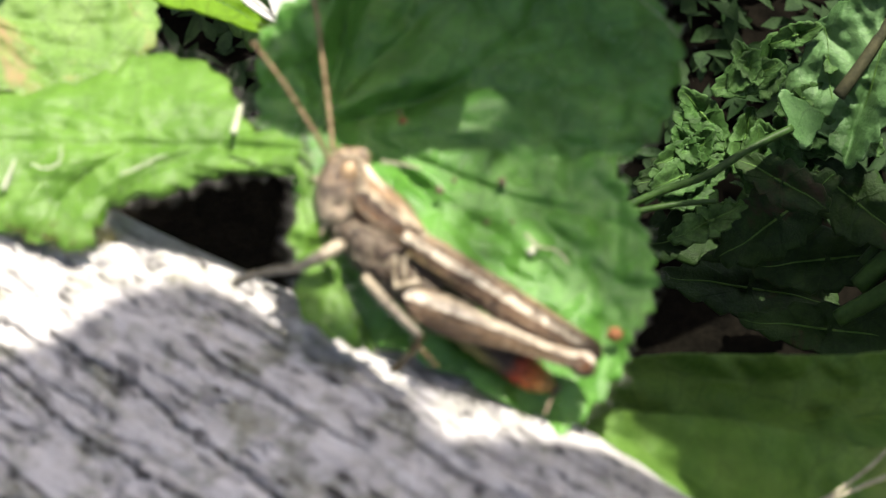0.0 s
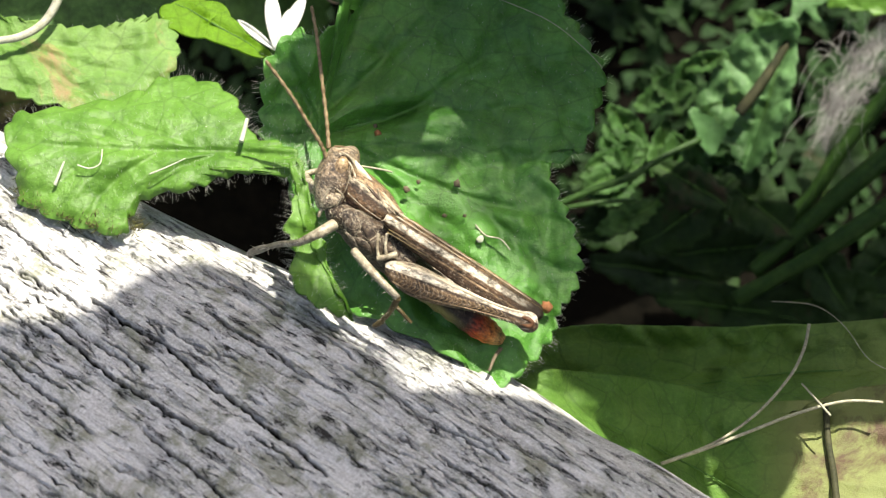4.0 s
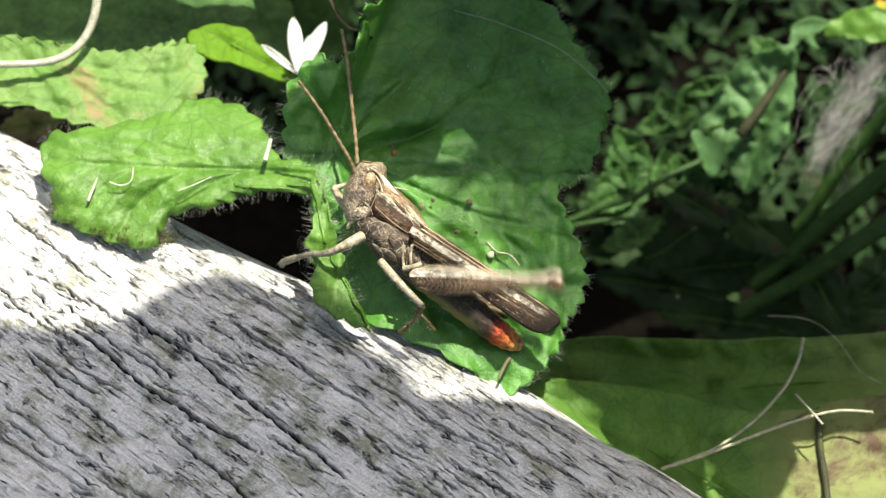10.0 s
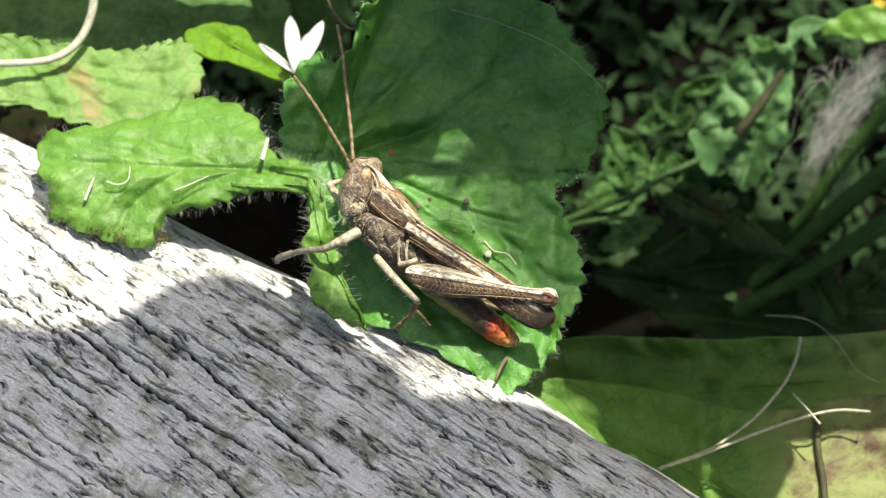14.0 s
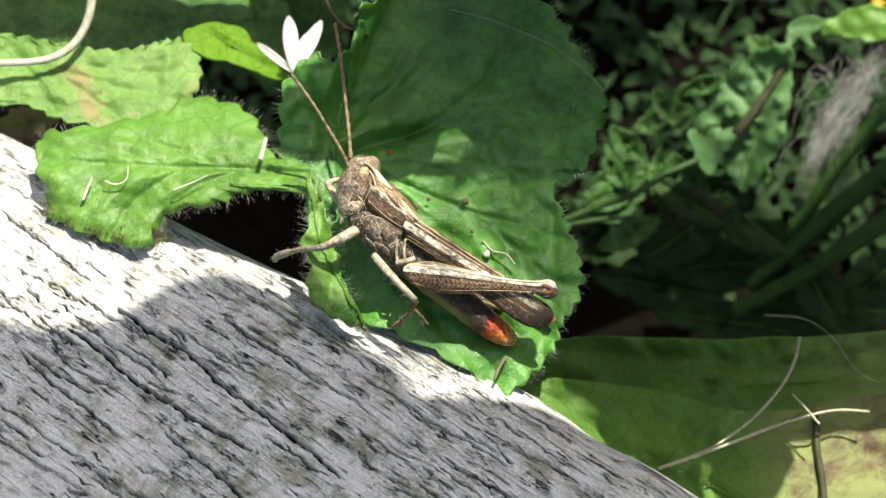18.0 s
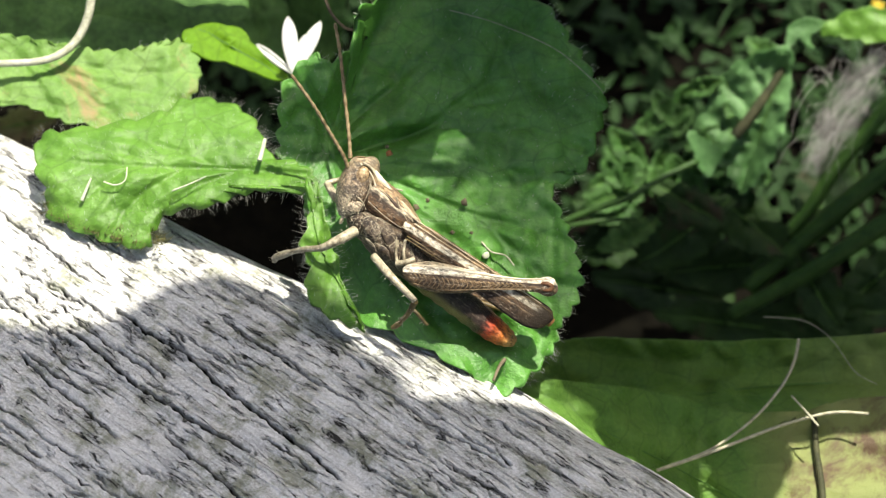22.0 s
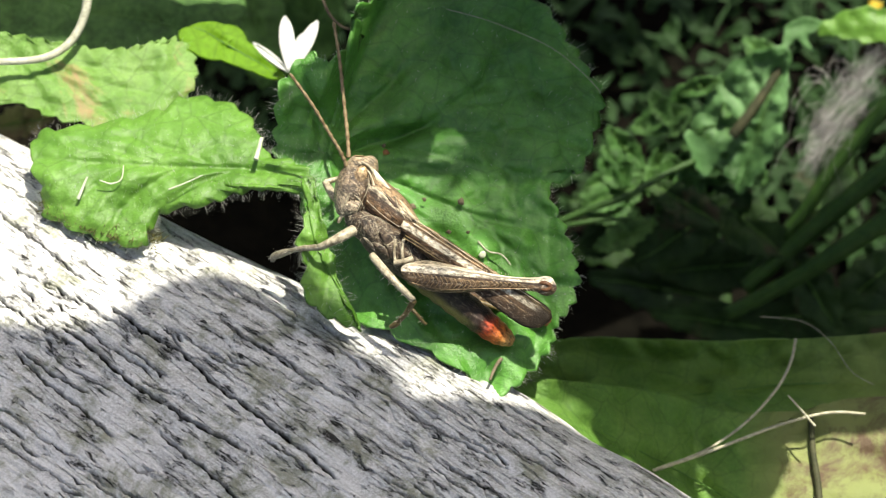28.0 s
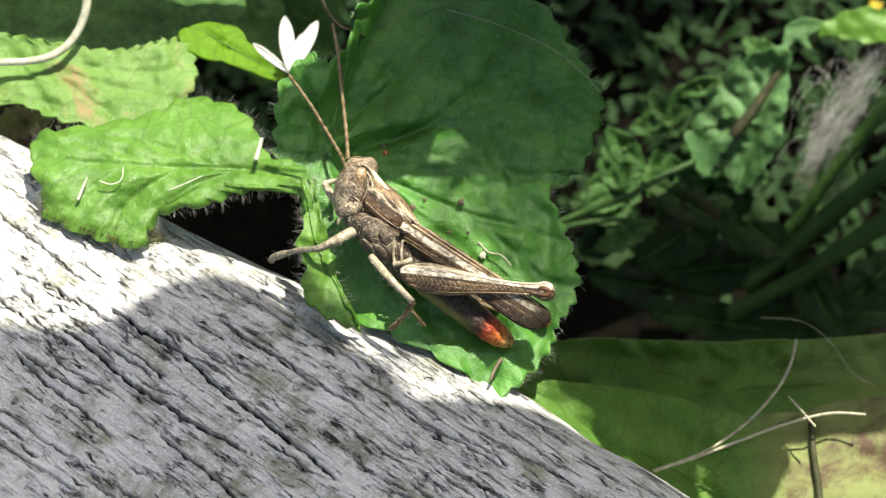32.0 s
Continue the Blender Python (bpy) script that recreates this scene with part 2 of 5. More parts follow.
def wood_material():
    """Weathered grey wood: streaks along the grain, dark checks, pits, pale and greenish blotches."""
    m, nt, b = material("weathered_wood")
    along = (0, 0, 40.0)
    streak = noise_of(nt, coords(nt, (0.22, 1.0, 1.0), along), 1.3, 9, 0.74, 0.4)
    fibre = noise_of(nt, coords(nt, (0.10, 1.0, 1.0), along), 5.0, 6, 0.72)
    pits = noise_of(nt, coords(nt, (0.34, 1.0, 1.0), along), 1.25, 8, 0.76, 0.4)
    checks = noise_of(nt, coords(nt, (0.14, 1.0, 1.0), along), 2.6, 6, 0.72, 0.5)
    speck = noise_of(nt, coords(nt), 5.0, 5, 0.75)
    blotch = noise_of(nt, coords(nt), 0.13, 6, 0.65)
    lichen = noise_of(nt, coords(nt), 0.34, 8, 0.72, 0.3)
    grain = ramp(nt, streak, (0.27, (0.15, 0.148, 0.13)), (0.40, (0.46, 0.462, 0.44)), (0.56, (0.615, 0.617, 0.597)), (0.78, (0.75, 0.75, 0.727)))
    col = mix(nt, 0.42, grain, ramp(nt, fibre, (0.3, 0.18), (0.7, 0.82)), "OVERLAY")
    col = mix(nt, 0.5, col, ramp(nt, speck, (0.34, 0.1), (0.66, 0.9)), "OVERLAY")
    col = mix(nt, ramp(nt, blotch, (0.42, 0.0), (0.7, 0.5)), col, (0.68, 0.68, 0.67))
    col = mix(nt, ramp(nt, lichen, (0.50, 0.0), (0.62, 0.68)), col, (0.165, 0.175, 0.09))
    col = mix(nt, ramp(nt, checks, (0.345, 0.9), (0.395, 0.0)), col, (0.055, 0.052, 0.046))
    col = mix(nt, ramp(nt, pits, (0.37, 1.0), (0.43, 0.0)), col, (0.045, 0.042, 0.036))
    # crack depth darkens the wood: shade painted into the cracks
    crack_shade = nt.nodes.new("ShaderNodeAttribute")
    crack_shade.attribute_name = "crack_shade"
    col = mix(nt, ramp(nt, crack_shade.outputs["Fac"], (0.18, 0.0), (0.75, 1.0)), col, (0.022, 0.020, 0.016))
    link(nt, col, b.inputs["Base Color"])
    b.inputs["Roughness"].default_value = 0.85
    b.inputs["Specular IOR Level"].default_value = 0.25
    hi = nt.nodes.new("ShaderNodeMath")
    hi.operation = "MULTIPLY_ADD"
    hi.inputs[1].default_value = 0.5
    link(nt, speck, hi.inputs[0])
    link(nt, mix(nt, 1.0, ramp(nt, pits, (0.33, 0.0), (0.45, 1.0)), ramp(nt, checks, (0.32, 0.0), (0.42, 1.0)), "MULTIPLY"), hi.inputs[2])
    bump(nt, b, hi.outputs[0], 0.9, 0.00035)
    return m


WOOD = wood_material()

# ---- ground ----
LOG_TOP = -1.9
OVERHANG = 6.2
GROUND = LOG_TOP - 60.0


def ground():
    bm = bmesh.new()
    n = 90
    xs = [math.copysign(abs(i / n) ** 3.2, i) * 4000 + i * 0.9 for i in range(-n, n + 1)]
    rows = [[bm.verts.new((x, y, 2.2 * noise.noise((x * 0.09, y * 0.09, 0)) + 0.8 * noise.noise((x * 0.4, y * 0.4, 3)))) for x in xs] for y in xs]
    for r0, r1 in zip(rows, rows[1:]):
        for k in range(2 * n):
            bm.faces.new((r0[k], r0[k + 1], r1[k + 1], r1[k]))
    return tagged(part("ground", bm, SOIL, at=Matrix.Translation((0, 0, GROUND * MM))), "garden soil with crumbs and hollows, coloured near black for deep shade", "ground", kind="structure")


ground()


# ---- the log ----
def to_world(p):
    return STAGE.to_3x3() @ p


EDGE_A = to_world(spot_at_height(330, 400, LOG_TOP))
EDGE_B = to_world(spot_at_height(1260, 880, LOG_TOP))
ALONG = (EDGE_B - EDGE_A).normalized()
INTO = Vector((ALONG.y, -ALONG.x, 0))
GRAIN = (to_world(spot_at_height(440, 785, LOG_TOP)) - to_world(spot_at_height(130, 575, LOG_TOP))).normalized()
ACROSS = Vector((GRAIN.y, -GRAIN.x, 0))
CRACKS = [((130, 575), (270, 690), (440, 785), 0.15, 3.4), ((216, 540), (330, 610), (410, 680), 0.13, 3.0), ((420, 690), (500, 745), (600, 830), 0.13, 3.0),
          ((92, 488), (120, 505), (150, 530), 0.11, 1.2), ((40, 620), (120, 690), (210, 760), 0.12, 0.8), ((560, 520), (650, 590), (760, 660), 0.09, 0.5),
          ((300, 760), (360, 810), (430, 870), 0.14, 1.0), ((640, 640), (760, 720), (900, 800), 0.11, 0.7), ((10, 360), (80, 420), (160, 480), 0.11, 0.7),
          ((420, 560), (520, 630), (640, 700), 0.10, 0.6), ((800, 800), (880, 850), (960, 900), 0.13, 0.8)]


def log():
    rng = random.Random(21)
    lines = []
    for *ps, w, d in CRACKS:
        q = [to_world(spot_at_height(u, v, LOG_TOP)) for u, v in ps]
        lines.append(([p.dot(GRAIN) for p in q], [p.dot(ACROSS) for p in q], w, d))
    for k in range(620):
        if k % 7 == 0:
            gc, xc = rng.uniform(-50, 40), rng.uniform(-4, 32)
        g0, x0 = gc + rng.uniform(-3, 3), xc + rng.uniform(-1.6, 1.6)
        l = rng.uniform(0.3, 1.6) if k % 7 else rng.uniform(3, 8)
        lines.append(([g0, g0 + l * 0.5, g0 + l], [x0, x0 + rng.uniform(-0.15, 0.15), x0 + rng.uniform(-0.3, 0.3)], rng.uniform(0.06, 0.12), rng.uniform(0.2, 1.2)))
    na, wide = 880, 27.0
    profile = []
    for k in range(7):
        ang = math.pi * (0.64 - 0.14 * k / 7)
        profile.append((-abs(math.sin(ang)) ** 0.6, -abs(math.cos(ang)) ** 0.4))
    for k in range(500):
        f = k / 499
        bx = -1 + 0.28 * f ** 2 + 0.97 * f
        profile.append((bx, (1 - min(1, abs(bx) ** (1 / 0.6)) ** 2) ** 0.2))
    for k in range(1, 13):
        bx = 0.25 + 0.75 * k / 12
        profile.append((bx, max(0, 1 - bx ** (2 / 0.6)) ** 0.2 if k < 12 else -0.8))
    nb = len(profile)
    a = -36 + 98 * np.arange(na + 1) / na
    a[0] -= 15
    a[-1] += 45
    bx = np.array([q[0] for q in profile])
    hz = np.array([q[1] for q in profile])
    wob = np.array([[0.9 * noise.noise((x * 0.05, b * 1.3, 2.0)) + 0.35 * noise.noise((x * 0.16, b * 3.0, 5.0)) for b in bx] for x in a])
    into = wide * (1 + bx)[None] - OVERHANG + wob * (0.5 + 0.5 * abs(bx))[None]
    into += np.interp(a, (-10, 5, 10, 21, 34, 50), (0.8, 0.8, 0.4, -0.5, 0.7, 1.0))[:, None]
    px = EDGE_A.x + ALONG.x * a[:, None] + INTO.x * into
    py = EDGE_A.y + ALONG.y * a[:, None] + INTO.y * into
    h = np.where(hz < 0, -22 + 50 * hz, -22 + 22 * hz)[None] + wob * 0.25
    g = px * GRAIN.x + py * GRAIN.y
    x = px * ACROSS.x + py * ACROSS.y
    h += np.array([[0.25 * noise.noise((u * 0.05, v * 0.8, 0)) + 0.14 * noise.noise((u * 0.18, v * 2.2, 7)) + 0.06 * noise.noise((u * 0.5, v * 5, 3)) for u, v in zip(r, q)] for r, q in zip(g, x)])
    top = (hz > 0.3)[None]
    flat_g, flat_x, flat_h = g.ravel(), x.ravel(), h.ravel()
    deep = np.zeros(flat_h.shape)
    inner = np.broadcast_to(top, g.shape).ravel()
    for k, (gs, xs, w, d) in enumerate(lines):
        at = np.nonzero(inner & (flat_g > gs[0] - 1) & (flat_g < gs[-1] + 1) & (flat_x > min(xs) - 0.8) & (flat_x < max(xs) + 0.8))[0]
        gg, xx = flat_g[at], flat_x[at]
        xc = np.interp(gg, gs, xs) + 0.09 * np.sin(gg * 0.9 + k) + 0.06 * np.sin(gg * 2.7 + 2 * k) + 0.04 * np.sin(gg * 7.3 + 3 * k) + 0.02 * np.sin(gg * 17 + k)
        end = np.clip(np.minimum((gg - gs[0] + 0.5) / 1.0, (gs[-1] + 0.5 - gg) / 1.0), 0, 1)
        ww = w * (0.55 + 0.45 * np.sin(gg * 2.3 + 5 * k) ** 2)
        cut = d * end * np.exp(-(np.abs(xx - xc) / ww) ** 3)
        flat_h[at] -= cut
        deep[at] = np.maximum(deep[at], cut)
    h = flat_h.reshape(g.shape)
    pts = np.stack([px, py, LOG_TOP + h], 2).reshape(-1, 3)
    idx = np.arange((na + 1) * nb).reshape(na + 1, nb)
    faces = np.stack([idx[:-1, :-1], idx[1:, :-1], idx[1:, 1:], idx[:-1, 1:]], 2).reshape(-1, 4)
    me = bpy.data.meshes.new("log")
    me.from_pydata((pts * MM).tolist(), [], faces.tolist() + [idx[0].tolist(), idx[-1][::-1].tolist()])
    me.polygons.foreach_set("use_smooth", [True] * len(me.polygons))
    me.materials.append(WOOD)
    # per-vertex crack depth, which paints the shade inside the cracks
    me.attributes.new("crack_shade", "FLOAT", "POINT").data.foreach_set("value", deep.tolist())
    me.update()
    return tagged(new("log", me), "weathered grey log with long drying cracks lying on the soil", "log")


log()


# ---- leaves ----
def closed(points, n):
    """n points along a smooth closed curve."""
    p = [Vector((u, v, 0)) for u, v in points]
    m = len(p)
    out = []
    for i in range(n):
        s = i / n * m
        j = int(s) % m
        f = s - int(s)
        a, b, c, d = p[j - 1], p[j], p[(j + 1) % m], p[(j + 2) % m]
        out.append(0.5 * (2 * b + (c - a) * f + (2 * a - 5 * b + 4 * c - d) * f * f + (3 * b - a - 3 * c + d) * f ** 3))
    return out


def leaf(name, outline, base, depth, mat, label, teeth=0, bite=0.0, veins=(), quilt=0.35, fringe=0, hair=18.0, crease=0.5, seed=0, parent=None, fuzz=0, thick=0.16, dip=0.0, hub=None, creases=(), rings=22, scallop=False, roll=0.0):
    """A leaf: outline and base on the stage's grid, depth(u, v) in mm; teeth round the rim, creased veins, a hair fringe."""
    rng = random.Random(seed + 11)
    n, m = 300, rings
    rim = closed(outline, n)
    b = Vector((base[0], base[1], 0))
    size = sum((p - b).length for p in rim) / n
    count = max(teeth, 1)
    wobble = [rng.uniform(0.6, 1.3) for _ in range(count + 1)]
    out = []
    for i, p in enumerate(rim):
        t = (rim[(i + 1) % n] - rim[i - 1]).normalized()
        nrm = Vector((t.y, -t.x, 0))
        if nrm.dot(p - b) < 0:
            nrm = -nrm
        if teeth:
            s = i / n * teeth
            f = s - int(s)
            saw = math.sin(math.pi * f) ** 0.6 if scallop else (f / 0.72 if f < 0.72 else (1 - f) / 0.28) ** 0.8
            p = p + nrm * bite * wobble[int(s)] * (saw - 0.5)
        out.append((p, nrm))
    veins = [(math.radians(a), w) for a, w in veins]
    furrows = [(p, q, w, k / (len(line) - 1)) for *line, w in creases for k, (p, q) in enumerate(zip(line, line[1:]))]
    hub = Vector((hub[0], hub[1], 0)) if hub else b

    def place(p, r):
        d = p - hub
        ang, dist = math.atan2(-d.y, d.x), d.length
        h = 0.0
        for a, w in veins:
            q = (ang - a + math.pi) % (2 * math.pi) - math.pi
            if abs(q) < 1.2:
                off = dist * math.sin(q) * GRID
                h -= crease * w * math.exp(-(off / (0.5 + 0.012 * dist * GRID)) ** 2) * min(1, r * 6) * (1.15 - r)
                rib = math.sin((dist * GRID - abs(off) * 0.9) * 1.5 + 3 * w)
                h += 0.16 * quilt * rib * math.exp(-(off / 5.0) ** 2)
        h += quilt * noise.noise((p.x * 0.018, p.y * 0.018, seed)) + 0.45 * quilt * noise.noise((p.x * 0.045, p.y * 0.045, seed + 9))
        low = 0.0
        for (pu, pv), (qu, qv), w, k in furrows:
            du, dv = qu - pu, qv - pv
            f = max(0.0, min(1.0, ((p.x - pu) * du + (p.y - pv) * dv) / (du * du + dv * dv)))
            off = math.hypot(p.x - pu - f * du, p.y - pv - f * dv) * GRID
            if off < 4:
                low = max(low, w * (1 - 0.5 * (k + f * 0.3)) * (math.exp(-(off / 0.28) ** 2) * 0.35 + math.exp(-(off / 1.1) ** 1.5)))
        h -= low
        h -= roll * max(0.0, (r - 0.82) / 0.18) ** 2
        h += quilt * 1.3 * r ** 3 * noise.noise((p.x * 0.02 + 7, p.y * 0.02, seed + 4))
        return spot(p.x, p.y, depth(p.x, p.y) + h - dip * r * r)

    bm = bmesh.new()
    mid = bm.verts.new(place(b, 0))
    prev = None
    for j in range(1, m + 1):
        r = (j / m) ** 0.85
        ring = []
        for i, (p, nrm) in enumerate(out):
            smooth_p = rim[i].lerp(p, r ** 6)
            ring.append(bm.verts.new(place(b + (smooth_p - b) * r, r)))
        if prev is None:
            for i in range(n):
                bm.faces.new((mid, ring[i], ring[(i + 1) % n]))
        else:
            for i in range(n):
                bm.faces.new((prev[i], ring[i], ring[(i + 1) % n], prev[(i + 1) % n]))
        prev = ring
    edge = [v.co.copy() for v in prev]
    bmesh.ops.recalc_face_normals(bm, faces=bm.faces)
    if sum(f.normal.z for f in bm.faces) < 0:
        bmesh.ops.reverse_faces(bm, faces=bm.faces)
    top = None
    if parent is None:
        top = new(name)
        top.matrix_basis = STAGE @ Matrix.Translation(spot(base[0], base[1], depth(*base)) * MM)
        tagged(top, label, "leaf")
    back = Matrix.Translation(-spot(base[0], base[1], depth(*base)) * MM) if parent is None else Matrix.Identity(4)
    blade = part("blade", bm, mat, top or parent, at=back, label="" if parent is None else label)
    so = blade.modifiers.new("thickness", "SOLIDIFY")
    so.thickness, so.offset = thick * MM, -1
    if veins:
        for a, w in veins:
            far = 0
            for q, _ in out:
                d = q - hub
                if abs((math.atan2(-d.y, d.x) - a + math.pi) % (2 * math.pi) - math.pi) < 0.06:
                    far = max(far, d.length)
            if far < 40 or w < 0.6:
                continue
            path = []
            for k in range(14):
                r = 0.03 + 0.9 * k / 13
                bend = 0.05 * math.sin(k * 0.5 + a * 3)
                q = hub + Vector((math.cos(a + bend * r), -math.sin(a + bend * r), 0)) * far * r
                path.append(place(q, r) + Vector((0, 0, 0.005)))
            bm = bmesh.new()
            tube(bm, path, taper(14, 0.08 * w + 0.03, 0.02), 6)
            part("vein", bm, VEIN, top or parent, at=back)
    if fringe:
        bm = bmesh.new()
        for _ in range(fringe):
            i = rng.randrange(n)
            nrm = out[i][1]
            way = Vector((nrm.x, -nrm.y, rng.uniform(-0.1, 1.3))) + Vector((rng.uniform(-0.5, 0.5), rng.uniform(-0.5, 0.5), 0))
            hairs(bm, edge[i], way, hair * GRID * rng.uniform(0.5, 1.5), 0.0055)
        for _ in range(fuzz):
            i = rng.randrange(n)
            r = math.sqrt(rng.random())
            q = b + (rim[i] - b) * r
            hairs(bm, place(q, r), Vector((rng.uniform(-0.5, 0.5), rng.uniform(-0.2, 0.8), 0.9)), hair * GRID * rng.uniform(0.3, 0.7), 0.009)
        part("hair_fringe", bm, HAIR, top or parent, at=back)
    return top


def big_depth(u, v):
    y = (441 - v) * GRID
    lobe = min(1, max(0, (-0.936 * (u - 590) - 0.357 * (v - 262)) / 45))
    return 0.6 * lobe * max(0, y - 7.5) - 3.4 - 0.40 * y - 0.0040 * (u - 820) - 0.014 * max(0, 710 - u) * min(1, max(0, (v - 330) / 120))


leaf("broad_leaf", [(498, 215), (508, 140), (556, 88), (592, 100), (650, 60), (640, 12), (720, -30), (860, -45), (965, -5), (1015, 60), (1050, 112), (1078, 165), (1064, 225), (1038, 292),
                    (984, 322), (1002, 372), (1022, 425), (1036, 478), (1022, 530), (996, 566), (986, 606), (950, 650), (898, 688), (820, 642), (700, 580), (612, 545), (580, 480), (560, 400), (530, 320), (500, 270)],
     (590, 262), big_depth, LEAF, "broad toothed hairy green leaf in dappled sun, under the grasshopper", teeth=50, bite=12, quilt=0.7, fringe=420, hair=15, fuzz=900,
     veins=((14, 0.55), (-10, 0.5), (-35, 0.55), (-58, 0.5), (110, 0.5)), seed=1, crease=1.2, rings=70,
     creases=(((612, 225), (660, 178), (707, 137), (765, 79), (820, 28), 0.9), ((620, 262), (707, 242), (765, 216), (807, 179), (862, 142), (884, 96), (925, 24), 1.0),
              ((640, 190), (690, 130), (712, 96), (735, 50), (768, 8), 0.5), ((807, 179), (880, 172), (950, 150), (1040, 128), 0.5), ((765, 216), (840, 225), (930, 218), (1040, 250), 0.5),
              ((862, 142), (930, 100), (990, 80), 0.4), ((700, 245), (790, 268), (880, 285), (975, 310), 0.45), ((640, 280), (740, 330), (850, 372), (960, 400), (1015, 420), 0.7),
              ((760, 340), (840, 342), (930, 345), 0.4), ((830, 365), (900, 420), (960, 470), (1010, 500), 0.5), ((690, 330), (780, 430), (860, 520), (940, 610), 0.6), ((800, 455), (880, 490), (960, 540), 0.45),
              ((860, 520), (930, 545), (985, 575), 0.4), ((590, 240), (560, 180), (540, 120), 0.5), ((600, 230), (612, 170), (630, 110), 0.4)))


def lobe_depth(u, v):
    return -1.4 + 0.012 * (v - 320) + 0.02 * (600 - u)


leaf("folded_leaf", [(548, 316), (562, 345), (550, 385), (540, 428), (554, 456), (548, 492), (560, 528), (590, 550), (622, 566), (648, 577), (650, 568), (622, 530), (606, 470), (594, 420), (578, 370), (570, 334), (558, 308)],
     (572, 430), lobe_depth, LEAF_BRIGHT, "bright sunlit folded leaf edge set with white hairs, beside the log", teeth=16, bite=9, quilt=0.7, fringe=300, hair=22, seed=3, fuzz=60)


def left_depth(u, v):
    y = (441 - v) * GRID
    return -2.6 + 0.004 * (u - 330) - 0.48 * y + 0.9 * math.exp(-((v - 300) / 60.0) ** 2) + 0.00009 * max(0, u - 430) ** 2 + 0.8 - 1.2 * (lambda f: f * f * (3 - 2 * f))(min(1, max(0, (245 - v) / 70)))


leaf("hairy_leaf", [(66, 285), (78, 232), (130, 222), (220, 208), (290, 190), (340, 166), (400, 172), (450, 198), (470, 236), (488, 268), (536, 280), (564, 304), (564, 322), (540, 331), (500, 329), (465, 328), (420, 340), (374, 358),
                    (312, 368), (278, 400), (266, 432), (207, 424), (152, 406), (92, 378), (86, 335)],
     (250, 300), left_depth, LEAF_BRIGHT, "sunlit bright green hairy leaf resting on the grey log", teeth=30, bite=10, quilt=0.34, fringe=460, hair=18, seed=5, fuzz=420,
     veins=(), hub=(560, 306), rings=64, roll=0.6,
     creases=(((545, 300), (420, 292), (300, 290), (190, 284), (80, 276), 0.72), ((430, 293), (360, 318), (310, 352), (286, 390), 0.54), ((330, 291), (262, 330), (226, 366), (205, 405), 0.54), ((235, 287), (180, 322), (140, 362), 0.45),
              ((165, 283), (128, 306), (104, 332), 0.36), ((400, 291), (330, 262), (250, 240), (170, 228), 0.45), ((300, 289), (220, 262), (140, 244), 0.41), ((205, 285), (150, 270), (96, 254), 0.31)))


def upper_depth(u, v):
    y = (441 - v) * GRID
    return -8.0 - 0.004 * (u - 150) - 0.50 * y + 0.6 * math.sin(u * 0.012)


leaf("round_leaf", [(-90, 90), (-40, 54), (30, 56), (95, 68), (170, 80), (235, 80), (285, 68), (326, 64), (356, 104), (348, 160), (300, 206), (205, 218), (110, 204), (50, 180), (-60, 176), (-110, 140)],
     (190, 152), upper_depth, LEAF_LIME, "sunlit lime green round-toothed leaf with a browning edge", teeth=32, bite=9, quilt=0.5, fringe=60, hair=10, seed=7, rings=50,
     veins=(), crease=0.6, creases=(((20, 96), (120, 120), (220, 150), (320, 170), 0.5), ((60, 104), (140, 150), (210, 200), 0.5), ((40, 100), (70, 140), (100, 190), 0.5), ((150, 112), (240, 122), (345, 120), 0.4), ((0, 100), (-20, 140), (-30, 170), 0.4)))

leaf("shaded_leaf", [(-120, 60), (-60, -60), (100, -90), (300, -70), (430, -50), (440, 30), (400, 80), (320, 100), (250, 110), (100, 90), (-40, 90)],
     (150, 10), lambda u, v: -24 - 0.6 * (441 - v) * GRID, LEAF_FAR, "soft dull green leaf behind the sunlit ones", teeth=22, bite=14, seed=8, veins=((-10, 0.6), (160, 0.7), (60, 0.5)))

leaf("small_leaf", [(328, 66), (336, 44), (385, 34), (430, 44), (456, 74), (480, 100), (516, 130), (478, 128), (430, 108), (380, 96), (345, 84)],
     (410, 72), lambda u, v: -15 - 0.5 * (441 - v) * GRID, LEAF_CLEAR, "small glossy lime green leaf lit from behind", teeth=9, bite=4, seed=9, veins=((-30, 0.6), (150, 0.6)), quilt=0.2, scallop=True)

leaf("strap_leaf", [(930, 640), (990, 596), (1100, 588), (1250, 592), (1420, 588), (1700, 575), (1760, 640), (1720, 720), (1450, 800), (1250, 770), (1060, 705), (960, 676)],
     (1290, 660), lambda u, v: -25 - 0.55 * (441 - v) * GRID - 1.2 * math.sin((v - 590) * 0.03), LEAF_OLIVE, "long dull green strap leaf in shade with brownish tints", seed=12, quilt=0.8,
     veins=((181, 0.9), (187, 0.5), (176, 0.55)), crease=1.0, hub=(1740, 665))

def old_depth(u, v):
    return -9.5 - 11.5 * min(1, max(0, (u - 980) / 260)) - 0.55 * (441 - v) * GRID


leaf("old_leaf", [(850, 720), (900, 682), (960, 662), (1060, 668), (1180, 684), (1300, 716), (1400, 716), (1450, 712), (1500, 696), (1600, 690), (1720, 720), (1740, 900), (1600, 1010), (1360, 1000), (1250, 980), (1100, 880), (950, 800)],
     (1250, 800), old_depth, LEAF_OLD, "broad green leaf with a withered yellow and brown end", seed=14, quilt=0.7,
     veins=((-30, 1.1), (-14, 0.5), (-46, 0.55), (-8, 0.5)), crease=0.9, hub=(890, 645))

